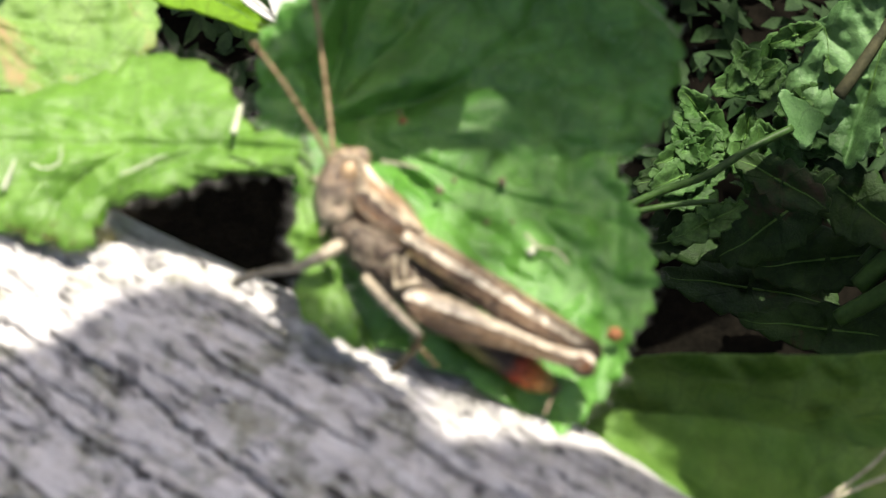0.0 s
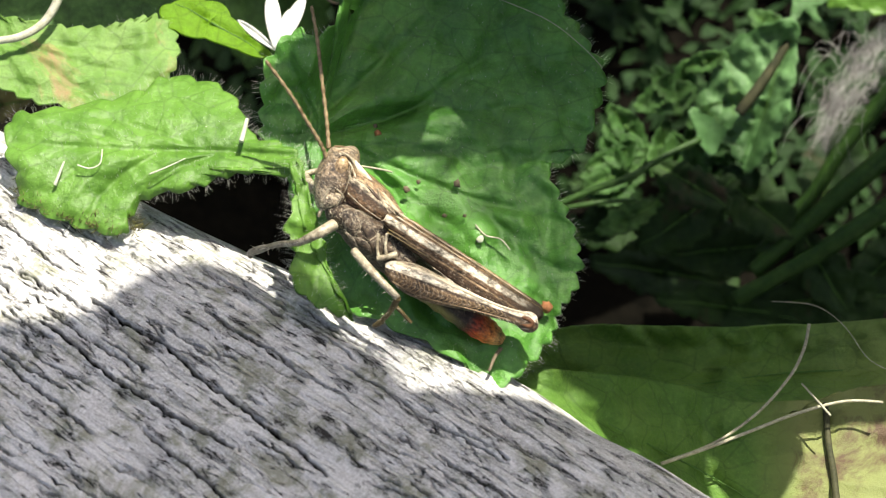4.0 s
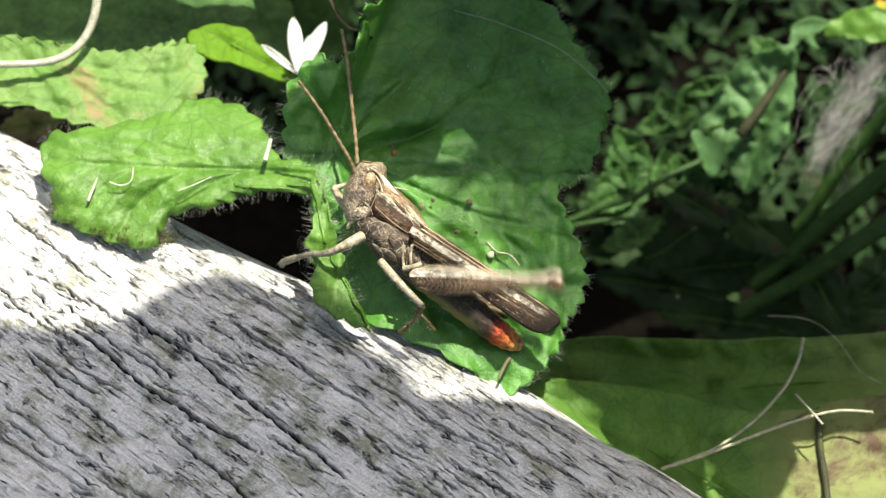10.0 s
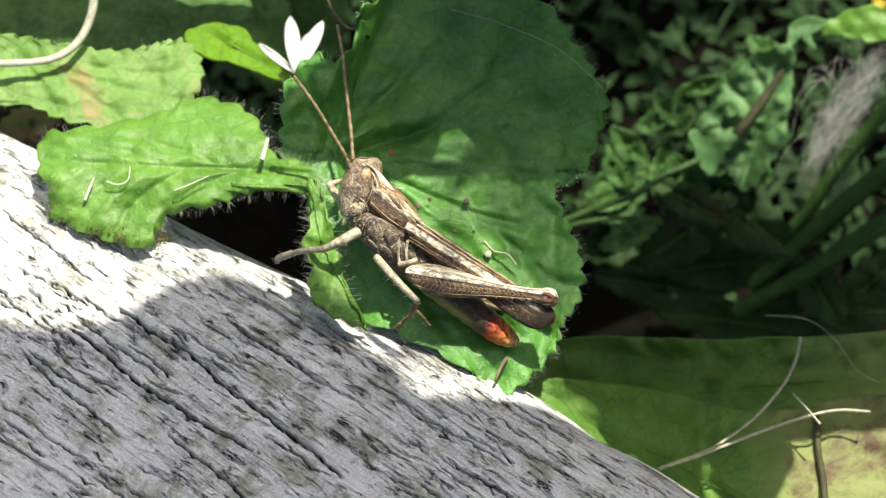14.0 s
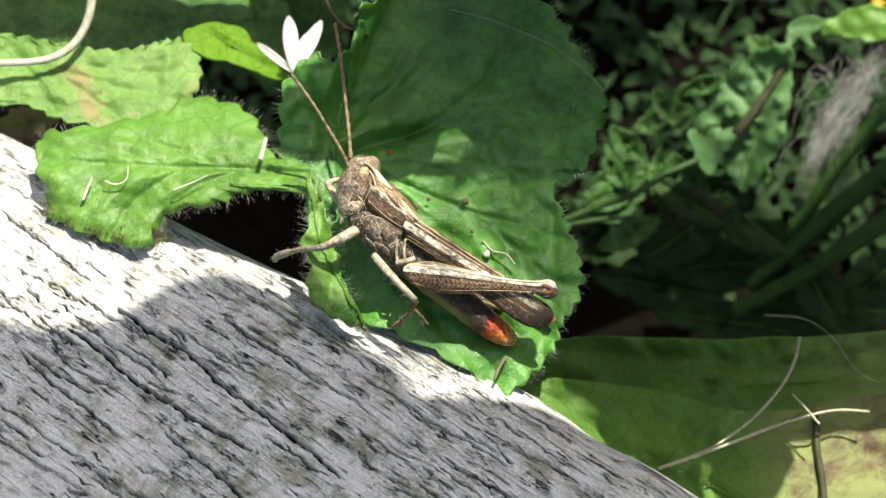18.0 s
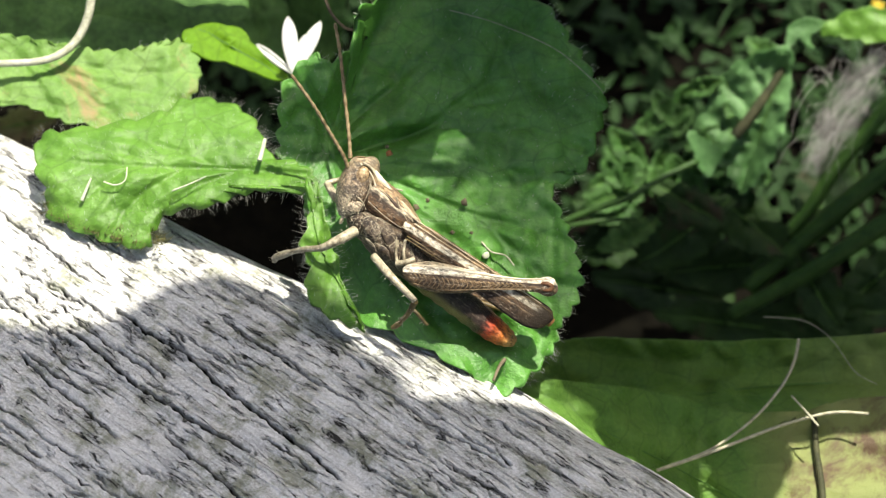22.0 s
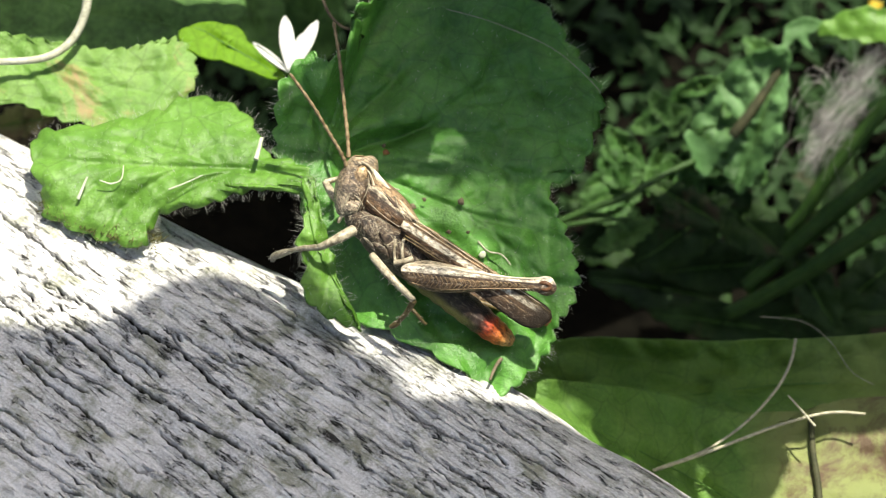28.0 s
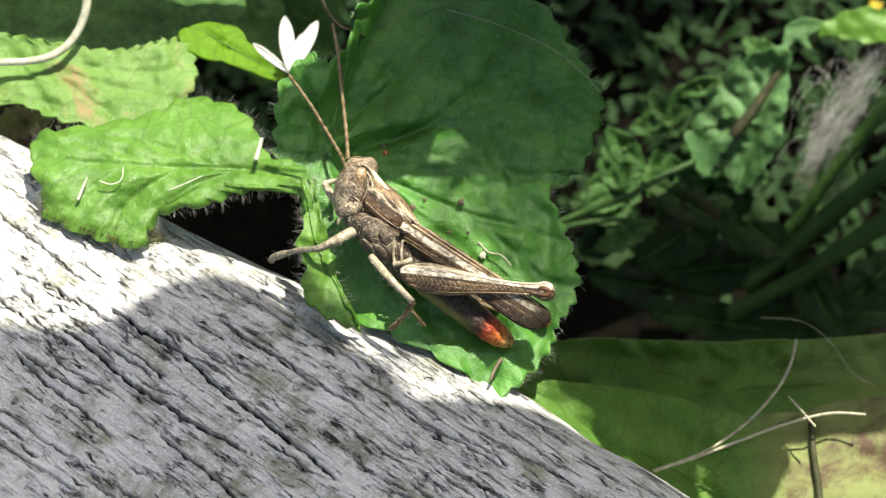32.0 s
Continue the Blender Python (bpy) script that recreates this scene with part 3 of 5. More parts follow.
# unseen leaves added beyond the top of the stage to shade the soil
leaf("wild_leaf", [(590, -44), (700, -38), (760, -150), (660, -280), (580, -200)], (660, -140), lambda u, v: -11 - 0.01 * (v + 140), LEAF_FAR, "broad green leaf added out of view to shade the ground", teeth=20, bite=14, seed=40, veins=((80, 0.6), (-60, 0.6)))
leaf("wild_leaf", [(240, -180), (420, -230), (640, -210), (660, -380), (500, -480), (260, -430)], (440, -320), lambda u, v: -18, LEAF_FAR, "broad green leaf added out of view to shade the ground", teeth=20, bite=14, seed=41, veins=((80, 0.6), (-60, 0.6)))

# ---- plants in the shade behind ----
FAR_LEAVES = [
    ((1225, 350), 70, 150, 150, -16, "LEAF_SHADED"), ((1120, 405), 50, 120, 25, -16, "LEAF_FAR"),
    ((1080, 330), 60, 130, 20, -18, "LEAF_SHADED"), ((1120, 420), 90, 200, 10, -18, "LEAF_SHADED"),
    ((1220, 400), 110, 210, 35, -17, "LEAF_SHADED"), ((1330, 380), 110, 180, 140, -17, "LEAF_SHADED"), ((1290, 460), 100, 220, 5, -18, "LEAF_SHADED"),
    ((1450, 500), 90, 170, 120, -17, "LEAF_SHADED"), ((1180, 500), 100, 260, 170, -20, "LEAF_SHADED"), ((1500, 560), 80, 200, 15, -19, "LEAF_SHADED"),
    ((1470, 545), 100, 300, 4, -18, "LEAF_SHADED"), ((1290, 560), 80, 260, 172, -18, "LEAF_SHADED"), ((1560, 480), 90, 220, 40, -18.2, "LEAF_SHADED"), ((1470, 320), 120, 200, 70, -22, "LEAF_SHADED"),
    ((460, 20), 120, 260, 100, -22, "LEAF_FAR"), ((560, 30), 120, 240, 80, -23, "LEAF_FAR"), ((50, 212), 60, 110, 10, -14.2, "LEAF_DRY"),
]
MATS = {"LEAF_FAR": LEAF_FAR, "LEAF_SHADED": LEAF_SHADED, "LEAF_DRY": LEAF_DRY, "LEAF_WOOLLY": LEAF_WOOLLY}


def far_leaf(k, at, w, l, turn, z, mat, bite=9, quilt=0.4):
    ca, sa = math.cos(radians(turn)), math.sin(radians(turn))
    shape = [(-0.5, 0), (-0.38, 0.26), (-0.12, 0.44), (0.12, 0.42), (0.34, 0.24), (0.5, 0), (0.34, -0.25), (0.12, -0.4), (-0.12, -0.46), (-0.38, -0.24)]
    pts = [(at[0] + l * x * ca + w * y * sa, at[1] - l * x * sa + w * y * ca) for x, y in shape]
    g = random.Random(k)
    tu, tv = g.uniform(-0.02, 0.02), g.uniform(-0.015, 0.02)
    leaf("wild_leaf", pts, at, lambda u, v: deep(z) + tu * (u - at[0]) + tv * (v - at[1]) , MATS[mat], "small toothed green leaf in the undergrowth" if mat != "LEAF_DRY" else "small brown dead leaf by the log",
         teeth=14, bite=bite, quilt=quilt, rings=10, veins=((turn, 0.8), (turn + 180, 0.8), (turn + 50, 0.5), (turn - 50, 0.5)), seed=20 + k, crease=0.7)


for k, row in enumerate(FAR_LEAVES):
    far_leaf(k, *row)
drift = random.Random(52)
for k in range(40):
    f, g2 = drift.random(), drift.random()
    u, v = 1040 + 330 * f, 325 - 150 * f + (g2 - 0.5) * (150 + 60 * f)
    size = drift.uniform(60, 110)
    far_leaf(60 + k, (u, v), size * drift.uniform(0.45, 0.65), size, drift.uniform(10, 150), -16.8 - 0.7 * drift.random(), "LEAF_WOOLLY", 5, 0.25)
leaf("nettle_leaf", [(1230, 220), (1262, 165), (1290, 115), (1340, 85), (1402, 72), (1404, 130), (1398, 190), (1376, 262), (1352, 300), (1322, 328), (1290, 290), (1255, 262)], (1320, 200), lambda u, v: deep(-16.4) + 0.03 * (u - 1320), LEAF_NETTLE,
     "pale green toothed leaf in broken sun in the undergrowth", teeth=18, bite=9, quilt=0.8, seed=34, rings=30, veins=((70, 0.8), (100, 0.7)), hub=(1316, 322), creases=(((1318, 318), (1345, 230), (1375, 150), (1400, 80), 1.2), ((1340, 245), (1300, 215), (1262, 205), 0.8), ((1352, 205), (1318, 165), (1290, 140), 0.8), ((1345, 235), (1370, 215), (1395, 205), 0.6), ((1366, 170), (1345, 125), (1330, 100), 0.6)))
leaf("nettle_leaf", [(1224, 222), (1250, 232), (1286, 256), (1276, 280), (1258, 304), (1238, 275)], (1256, 262), lambda u, v: deep(-16.2) - 0.04 * (u - 1256), LEAF_NETTLE, "small pale leaf tip catching the sun", teeth=8, bite=4, quilt=0.2, seed=35, rings=12, veins=())
leaf("nettle_leaf", [(1456, 44), (1490, 14), (1540, 2), (1610, 10), (1620, 66), (1550, 62), (1500, 54)], (1540, 36), lambda u, v: deep(-16.0), LEAF_BRIGHT, "bright sunlit leaf beside the yellow bud", teeth=9, bite=8, quilt=0.5, seed=37, rings=14, veins=())
leaf("nettle_leaf", [(1400, 75), (1420, 60), (1452, 84), (1440, 50), (1475, 30), (1430, 20), (1398, 40)], (1425, 48), lambda u, v: deep(-16.6), LEAF_NETTLE, "small pale leaf in broken sun in the undergrowth", teeth=8, bite=5, quilt=0.3, seed=38, rings=12, veins=())


def stalk(name, points, r0, r1, mat, label, category="stem", n=26, segs=8, height=None):
    """A stem through points of the stage's grid; with a height, all its points lie that high."""
    bm = bmesh.new()
    path = spline([spot(p[0], p[1], deep(p[2])) if height is None else spot_at_height(p[0], p[1], height) for p in points], n)
    tube(bm, path, taper(n, r0, r1), segs)
    root = path[0].copy()
    for v in bm.verts:
        v.co -= root
    return tagged(part(name, bm, mat, at=STAGE @ Matrix.Translation(root * MM)), label, category)


stalk("curled_stem", [(168, -40, -13.9), (160, 20, -13.9), (138, 66, -13.8), (100, 94, -13.2), (50, 104, -12.8), (-40, 106, -12.6)], 0.38, 0.28, STEM_PALE, "pale curled dry stem over the leaves")
stalk("stem", [(1330, 500, -17.2), (1420, 420, -16.8), (1500, 350, -16.2), (1600, 270, -15.5)], 0.75, 0.95, STALK, "thick green stem in the shade")
stalk("stem", [(1340, 470, -17.6), (1430, 370, -17.4), (1490, 280, -17), (1600, 150, -16.4)], 0.6, 0.7, STALK, "thick green stem in the shade")
stalk("stem", [(1300, 545, -17), (1420, 480, -16.4), (1500, 430, -15.8), (1620, 350, -15.2)], 0.65, 0.95, STALK, "thick green stem in the shade")
stalk("stem", [(990, 388, -15), (1050, 362, -15), (1120, 338, -15), (1180, 302, -15.5), (1240, 274, -16)], 0.3, 0.3, STALK, "thin green stem of an undergrowth plant")
stalk("stem", [(1000, 392, -15), (1070, 380, -15), (1130, 376, -15.5)], 0.25, 0.2, STALK, "thin green stem of an undergrowth plant")
# shadow gap between the leaf halves, put in as a dark strip
stalk("dark_strip", [(1306, 230, -16.2), (1350, 172, -16.2), (1388, 112, -16.2), (1402, 84, -16.2)], 0.5, 0.35, STRIP_DARK, "dark strip standing for the shade between undergrowth leaf halves")
stalk("grass_stalk", [(1421, 588, -8), (1412, 630, -8), (1388, 676, -8.2), (1335, 735, -8.5), (1262, 786, -8.5), (1178, 818, -8.5)], 0.13, 0.10, STRAW, "dry pale grass stalk over the strap leaf", "grass", height=-16.4)
stalk("grass_stalk", [(1545, 720, -7), (1480, 718, -7), (1400, 738, -7.4), (1320, 768, -7.8), (1250, 795, -8), (1170, 822, -8.3)], 0.11, 0.14, STRAW, "dry pale grass stalk over the strap leaf", "grass", height=-16.4)
stalk("grass_bit", [(1408, 688, -6), (1430, 712, -6), (1456, 742, -6)], 0.07, 0.1, STRAW, "short dry grass bit on the stalks", "grass", height=-15.8)
stalk("dark_strip", [(1448, 722, -7.5), (1453, 790, -7.5), (1461, 840, -7.5), (1470, 930, -7.5)], 0.24, 0.3, STRIP_DARK, "dark strip over the withered leaf", height=-19.2)
stalk("filament", [(1358, 549, -10), (1430, 556, -10), (1480, 590, -10), (1520, 645, -10), (1560, 668, -10)], 0.035, 0.03, STRAW, "thin dry filament over the strap leaf", "fibre", height=-19.2)
stalk("filament", [(u, v, big_depth(u, v) + 0.5) for u, v in ((800, 8), (880, 30), (980, 72), (1040, 118), (1074, 154))], 0.032, 0.032, STRAW, "thin pale filament on the broad leaf", "fibre")
stalk("brown_stem", [(575, -30, -12), (588, 10, -12), (612, 38, -12), (636, 44, -12), (646, 34, -12)], 0.14, 0.1, CRUMB, "thin brown tendril curling over the leaf", "stem")
stalk("brown_stem", [(396, -30, -14), (410, 0, -14), (424, 40, -14)], 0.25, 0.25, CRUMB, "brown stem behind the leaves", "stem")

# ---- flower ----
FLOWER = tagged(new("flower"), "small white flower with narrow petals behind the leaf", "flower")
FLOWER.matrix_basis = STAGE @ Matrix.Translation(spot(524, 124, -24) * MM)
for u, v, w, bend in ((514, 22, 15, 0.5), (572, 30, 14, 0.2), (458, 70, 8, 0.0), (545, 52, 11, -0.6)):
    bm = bmesh.new()
    root, tip = spot(524, 122, -24), spot(u, v, -25)
    d = tip - root
    side = Vector((-d.y, d.x, 0)).normalized()
    rows = []
    for i in range(12):
        s = i / 11
        half = w * GRID * max(0.12, math.sin(math.pi * (0.06 + 0.93 * s ** 1.3)) ** 0.6)
        c = root + d * s + Vector((0, 0, bend * math.sin(s * 2.5))) - spot(524, 124, -24)
        rows.append([bm.verts.new(c + side * half * q + Vector((0, 0, 0.25 * q * q))) for q in (-1, -0.5, 0, 0.5, 1)])
    for r0, r1 in zip(rows, rows[1:]):
        for q in range(4):
            bm.faces.new((r0[q], r0[q + 1], r1[q + 1], r1[q]))
    pt = part("petal", bm, PETAL, FLOWER, at=Matrix.Identity(4))
    so = pt.modifiers.new("thickness", "SOLIDIFY")
    so.thickness = 0.1 * MM
bm = bmesh.new()
tube(bm, spline([spot(524, 118, -24) - spot(524, 124, -24), Vector((0.2, -2, -1.5)), Vector((0.5, -5, -4))], 8), taper(8, 0.5, 0.25), 8)
part("flower_stem", bm, STALK, FLOWER, at=Matrix.Identity(4))


# ---- the grasshopper: x forwards, y to its left side, z to its back, in mm ----
HX = Vector((-0.804, 0.595, 0))
HZ = Vector((0.595, 0.804, 0))
HOME = spot(700, 440, 0)
AXIS = 36.5


def insect_pose(dx=0.0, dy=0.0):
    m = Matrix((HX, Vector((0, 0, 1)), HZ)).transposed().to_4x4()
    return STAGE @ Matrix.Translation((HOME + Vector((dx, dy, 0))) * MM) @ m


def hp(u, v, y=0.0):
    d = spot(u, v, 0) - HOME
    return Vector((d.dot(HX), y, d.dot(HZ)))


def banded(name, stops, axis, noise_scale=(0.25, 1, 1), grain=0.5, rough=0.38, offset=0.0, span=1.0, fleck=0.5, spec=0.3, speckle=3.0, fade=None, under=None, glint=0.5):
    """Bands of colour across one of the part's own axes, streaked along it and flecked with dark."""
    m, nt, b = material(name)
    vec = coords(nt)
    sep = nt.nodes.new("ShaderNodeSeparateXYZ")
    link(nt, vec, sep.inputs[0])
    wob = noise_of(nt, coords(nt, noise_scale), 2.2, 5, 0.65)
    ma = nt.nodes.new("ShaderNodeMath")
    ma.operation = "MULTIPLY_ADD"
    link(nt, sep.outputs[axis], ma.inputs[0])
    ma.inputs[1].default_value = 1.0 / span
    ma.inputs[2].default_value = -offset / span - 0.5 * grain
    mb = nt.nodes.new("ShaderNodeMath")
    mb.operation = "MULTIPLY_ADD"
    link(nt, wob, mb.inputs[0])
    mb.inputs[1].default_value = grain
    link(nt, ma.outputs[0], mb.inputs[2])
    col = ramp(nt, mb.outputs[0], *stops)
    fl = noise_of(nt, coords(nt, (0.5, 1, 1)), speckle, 4, 0.7)
    col = mix(nt, ramp(nt, fl, (0.42, fleck), (0.53, 0.0)), col, (0.028, 0.018, 0.011))
    # pale specks: white glints put into the colour
    pale = noise_of(nt, coords(nt, (0.4, 1, 1)), 7.0, 4, 0.7)
    col = mix(nt, ramp(nt, pale, (0.55, 0.0), (0.66, glint)), col, (0.60, 0.52, 0.40))
    fine = noise_of(nt, coords(nt, (0.45, 1, 1)), 4.6, 6, 0.78)
    col = mix(nt, 0.9, col, ramp(nt, fine, (0.36, 0.03), (0.64, 0.97)), "OVERLAY")
    # darkens the wing tail: its own dark tone plus the thigh's painted shade
    if fade:
        far = nt.nodes.new("ShaderNodeMapRange")
        link(nt, sep.outputs[0], far.inputs[0])
        far.inputs[1].default_value, far.inputs[2].default_value = fade
        far.inputs[3].default_value, far.inputs[4].default_value = 0.0, 1.0
        col = mix(nt, far.outputs[0], col, (0.017, 0.012, 0.007))
    if under:
        low = nt.nodes.new("ShaderNodeMapRange")
        link(nt, sep.outputs[2], low.inputs[0])
        low.inputs[1].default_value, low.inputs[2].default_value = under
        front = nt.nodes.new("ShaderNodeMapRange")
        link(nt, sep.outputs[0], front.inputs[0])
        front.inputs[1].default_value, front.inputs[2].default_value = -8.6, -7.0
        col = mix(nt, mix(nt, 1.0, low.outputs[0], front.outputs[0], "MULTIPLY"), col, (0.17, 0.155, 0.05))
    link(nt, col, b.inputs["Base Color"])
    b.inputs["Roughness"].default_value = rough
    b.inputs["Specular IOR Level"].default_value = spec
    bump(nt, b, fine, 0.8, 0.00018)
    return m


def netted():
    """Dark horny plates with a net of pale raised lines."""
    m, nt, b = material("insect_plates")
    vec = coords(nt, (0.8, 1, 1))
    n = noise_of(nt, vec, 3.0, 6, 0.7)
    warp = node(nt, "ShaderNodeTexVoronoi", Scale=3.8, Randomness=1.0)
    warp.feature = "DISTANCE_TO_EDGE"
    add = nt.nodes.new("ShaderNodeMix")
    add.data_type = "VECTOR"
    add.inputs[0].default_value = 0.75
    colour = node(nt, "ShaderNodeTexNoise", Scale=1.4)
    link(nt, vec, colour.inputs["Vector"])
    link(nt, vec, add.inputs[4])
    link(nt, colour.outputs["Color"], add.inputs[5])
    link(nt, add.outputs[1], warp.inputs["Vector"])
    col = mix(nt, ramp(nt, n, (0.40, 0.0), (0.68, 1.0)), (0.015, 0.010, 0.007), (0.115, 0.080, 0.048))
    col = mix(nt, ramp(nt, warp.outputs["Distance"], (0.008, 0.55), (0.04, 0.0)), col, (0.42, 0.37, 0.27))
    link(nt, col, b.inputs["Base Color"])
    b.inputs["Roughness"].default_value = 0.4
    b.inputs["Specular IOR Level"].default_value = 0.35
    bump(nt, b, n, 0.9, 0.00022)
    return m


CREAM = (0.50, 0.43, 0.30)
M_HEAD = banded("insect_head", [(0.0, (0.27, 0.22, 0.15)), (0.30, (0.33, 0.265, 0.175)), (0.42, (0.075, 0.055, 0.036)), (0.56, (0.24, 0.175, 0.105)), (0.66, (0.09, 0.06, 0.036)), (0.8, (0.27, 0.205, 0.12)), (1.0, (0.30, 0.23, 0.14))], 2, span=4.8, offset=-0.8, grain=0.45, fleck=0.85, speckle=6.0, glint=0.7, spec=0.5)
M_PRON = banded("insect_pronotum", [(0.0, (0.24, 0.17, 0.11)), (0.22, (0.10, 0.064, 0.038)), (0.40, (0.23, 0.13, 0.062)), (0.58, (0.10, 0.058, 0.03)), (0.72, (0.035, 0.022, 0.013)), (0.78, CREAM), (0.9, (0.36, 0.25, 0.14)), (1.0, (0.26, 0.17, 0.09))], 2, span=2.9, offset=0.1, grain=0.3, fleck=0.75, speckle=5.5, glint=0.35)
M_THORAX = netted()
M_WING = banded("insect_wing", [(0.0, (0.035, 0.022, 0.014)), (0.25, (0.06, 0.036, 0.02)), (0.30, (0.30, 0.21, 0.12)), (0.33, (0.05, 0.03, 0.018)), (0.44, (0.11, 0.065, 0.034)), (0.475, (0.58, 0.525, 0.40)), (0.62, (0.61, 0.55, 0.42)), (0.66, (0.10, 0.06, 0.03)), (0.85, (0.28, 0.19, 0.10)), (1.0, (0.34, 0.24, 0.13))], 2, (0.06, 1, 1.6), span=2.5, offset=-1.3, grain=0.07, fleck=0.7, speckle=1.8, fade=(-9.2, -12.2), spec=0.15, glint=0.3)
M_FEMUR = banded("insect_femur", [(0.0, (0.12, 0.075, 0.036)), (0.12, (0.16, 0.10, 0.05)), (0.2, (0.07, 0.042, 0.022)), (0.44, (0.14, 0.09, 0.048)), (0.51, (0.03, 0.018, 0.012)), (0.55, (0.05, 0.03, 0.018)), (0.585, (0.50, 0.44, 0.33)), (0.72, (0.62, 0.57, 0.46)), (0.86, (0.40, 0.335, 0.23)), (1.0, (0.34, 0.28, 0.18))], 2, (0.1, 1, 1), span=2.2, offset=-1.1, grain=0.10, fleck=0.6, speckle=2.6)
M_KEEL = plain("insect_cream", (0.30, 0.24, 0.15), (0.58, 0.51, 0.38), 0.35, 1.8, 0.3, stretch=(0.3, 1, 1))
M_KNEE = plain("insect_knee", (0.04, 0.018, 0.01), (0.14, 0.07, 0.035), 0.25, 1.2)
M_BELLY = banded("insect_abdomen", [(0.0, (0.44, 0.24, 0.07)), (0.07, (0.50, 0.15, 0.025)), (0.18, (0.32, 0.04, 0.010)), (0.27, (0.022, 0.010, 0.007)), (0.5, (0.022, 0.018, 0.009)), (1.0, (0.05, 0.045, 0.02))], 0, (1, 1, 1), span=9.0, offset=-10.9, grain=0.08, fleck=0.3, rough=0.35, under=(-0.95, -1.3), glint=0.1)
M_LEG = plain("insect_leg", (0.10, 0.078, 0.044), (0.43, 0.385, 0.27), 0.35, 2.6, 0.6, spec=0.4)
M_LEG_DARK = plain("insect_leg_dark", (0.06, 0.042, 0.018), (0.17, 0.13, 0.055), 0.4, 1.5, 0.4)
M_EYE = plain("insect_eye", (0.06, 0.034, 0.016), (0.46, 0.33, 0.18), 0.16, 4.2, 0.2, spec=0.8)
M_ANT = plain("insect_feeler", (0.09, 0.062, 0.03), (0.27, 0.205, 0.115), 0.4, 1.5)
M_RIDGE = plain("insect_ridge", (0.13, 0.085, 0.042), (0.27, 0.19, 0.105), 0.4, 2.0)
M_GROOVE = plain("insect_groove", (0.02, 0.014, 0.009), (0.06, 0.04, 0.024), 0.5, 3.0)
M_SPINE = plain("insect_spine", (0.6, 0.52, 0.38), (0.75, 0.68, 0.5), 0.4)

HOPPER = tagged(new("grasshopper"), "brown grasshopper with cream stripes and an orange-red belly on a leaf", "grasshopper")
HOPPER.matrix_basis = insect_pose()


def shell(name, sections, mat, segs=20, parent=None, at=None, label="", power=1.0):
    """A body part lofted through sections: (centre u, centre v, y, half height, half width)."""
    n = 26
    c = spline([hp(u, v, y) for u, v, y, _, _ in sections], n)
    r = spline([(h * GRID, w * GRID, 0) for *_, h, w in sections], n)
    bm = bmesh.new()
    tube(bm, c, [(max(q.y, 0.01), max(q.x, 0.01)) for q in r], segs, side=(0, 0, 1))
    return part(name, bm, mat, parent or HOPPER, label, at=at or Matrix.Identity(4))


# head, its slanting face and mouth
shell("head", [(648, 281, 0, 8, 10), (648, 287, 0, 22, 22), (643, 300, 0, 29, 31), (635, 320, 0, 34, 36), (626, 340, 0, 34, 38), (618, 358, 0, 29, 33), (610, 374, 0, 20, 26), (604, 387, 0, 7, 13)], M_HEAD, label="tan brown streaked head")
for s in (1, -1):
    bm = bmesh.new()
    tube(bm, spline([hp(622, 286, s * 0.35), hp(610, 316, s * 0.5), hp(601, 350, s * 0.6), hp(598, 378, s * 0.5)], 14), taper(14, 0.1, 0.13), 7)
    part("face_keel", bm, M_KEEL, HOPPER)
shell("jaw", [(604, 383, 0.3, 6, 8), (613, 376, 0.7, 11, 14), (626, 371, 1.0, 14, 14), (640, 366, 1.1, 8, 8)], M_HEAD)
shell("palp", [(606, 386, 0.6, 3, 3), (602, 394, 0.6, 3, 3), (600, 400, 0.6, 2, 2)], M_LEG)
for s in (1, -1):
    bm = bmesh.new()
    bmesh.ops.create_uvsphere(bm, u_segments=18, v_segments=12, radius=1.0)
    for v in bm.verts:
        v.co = Vector((v.co.x * 0.5, v.co.y * 0.42, v.co.z * 0.76))
    c = hp(639, 315, s * 1.22)
    part("eye", bm, M_EYE, HOPPER, "glossy brown compound eye", at=Matrix.Translation(c * MM) @ pose(0, 0, 0, 0, 15, 0))
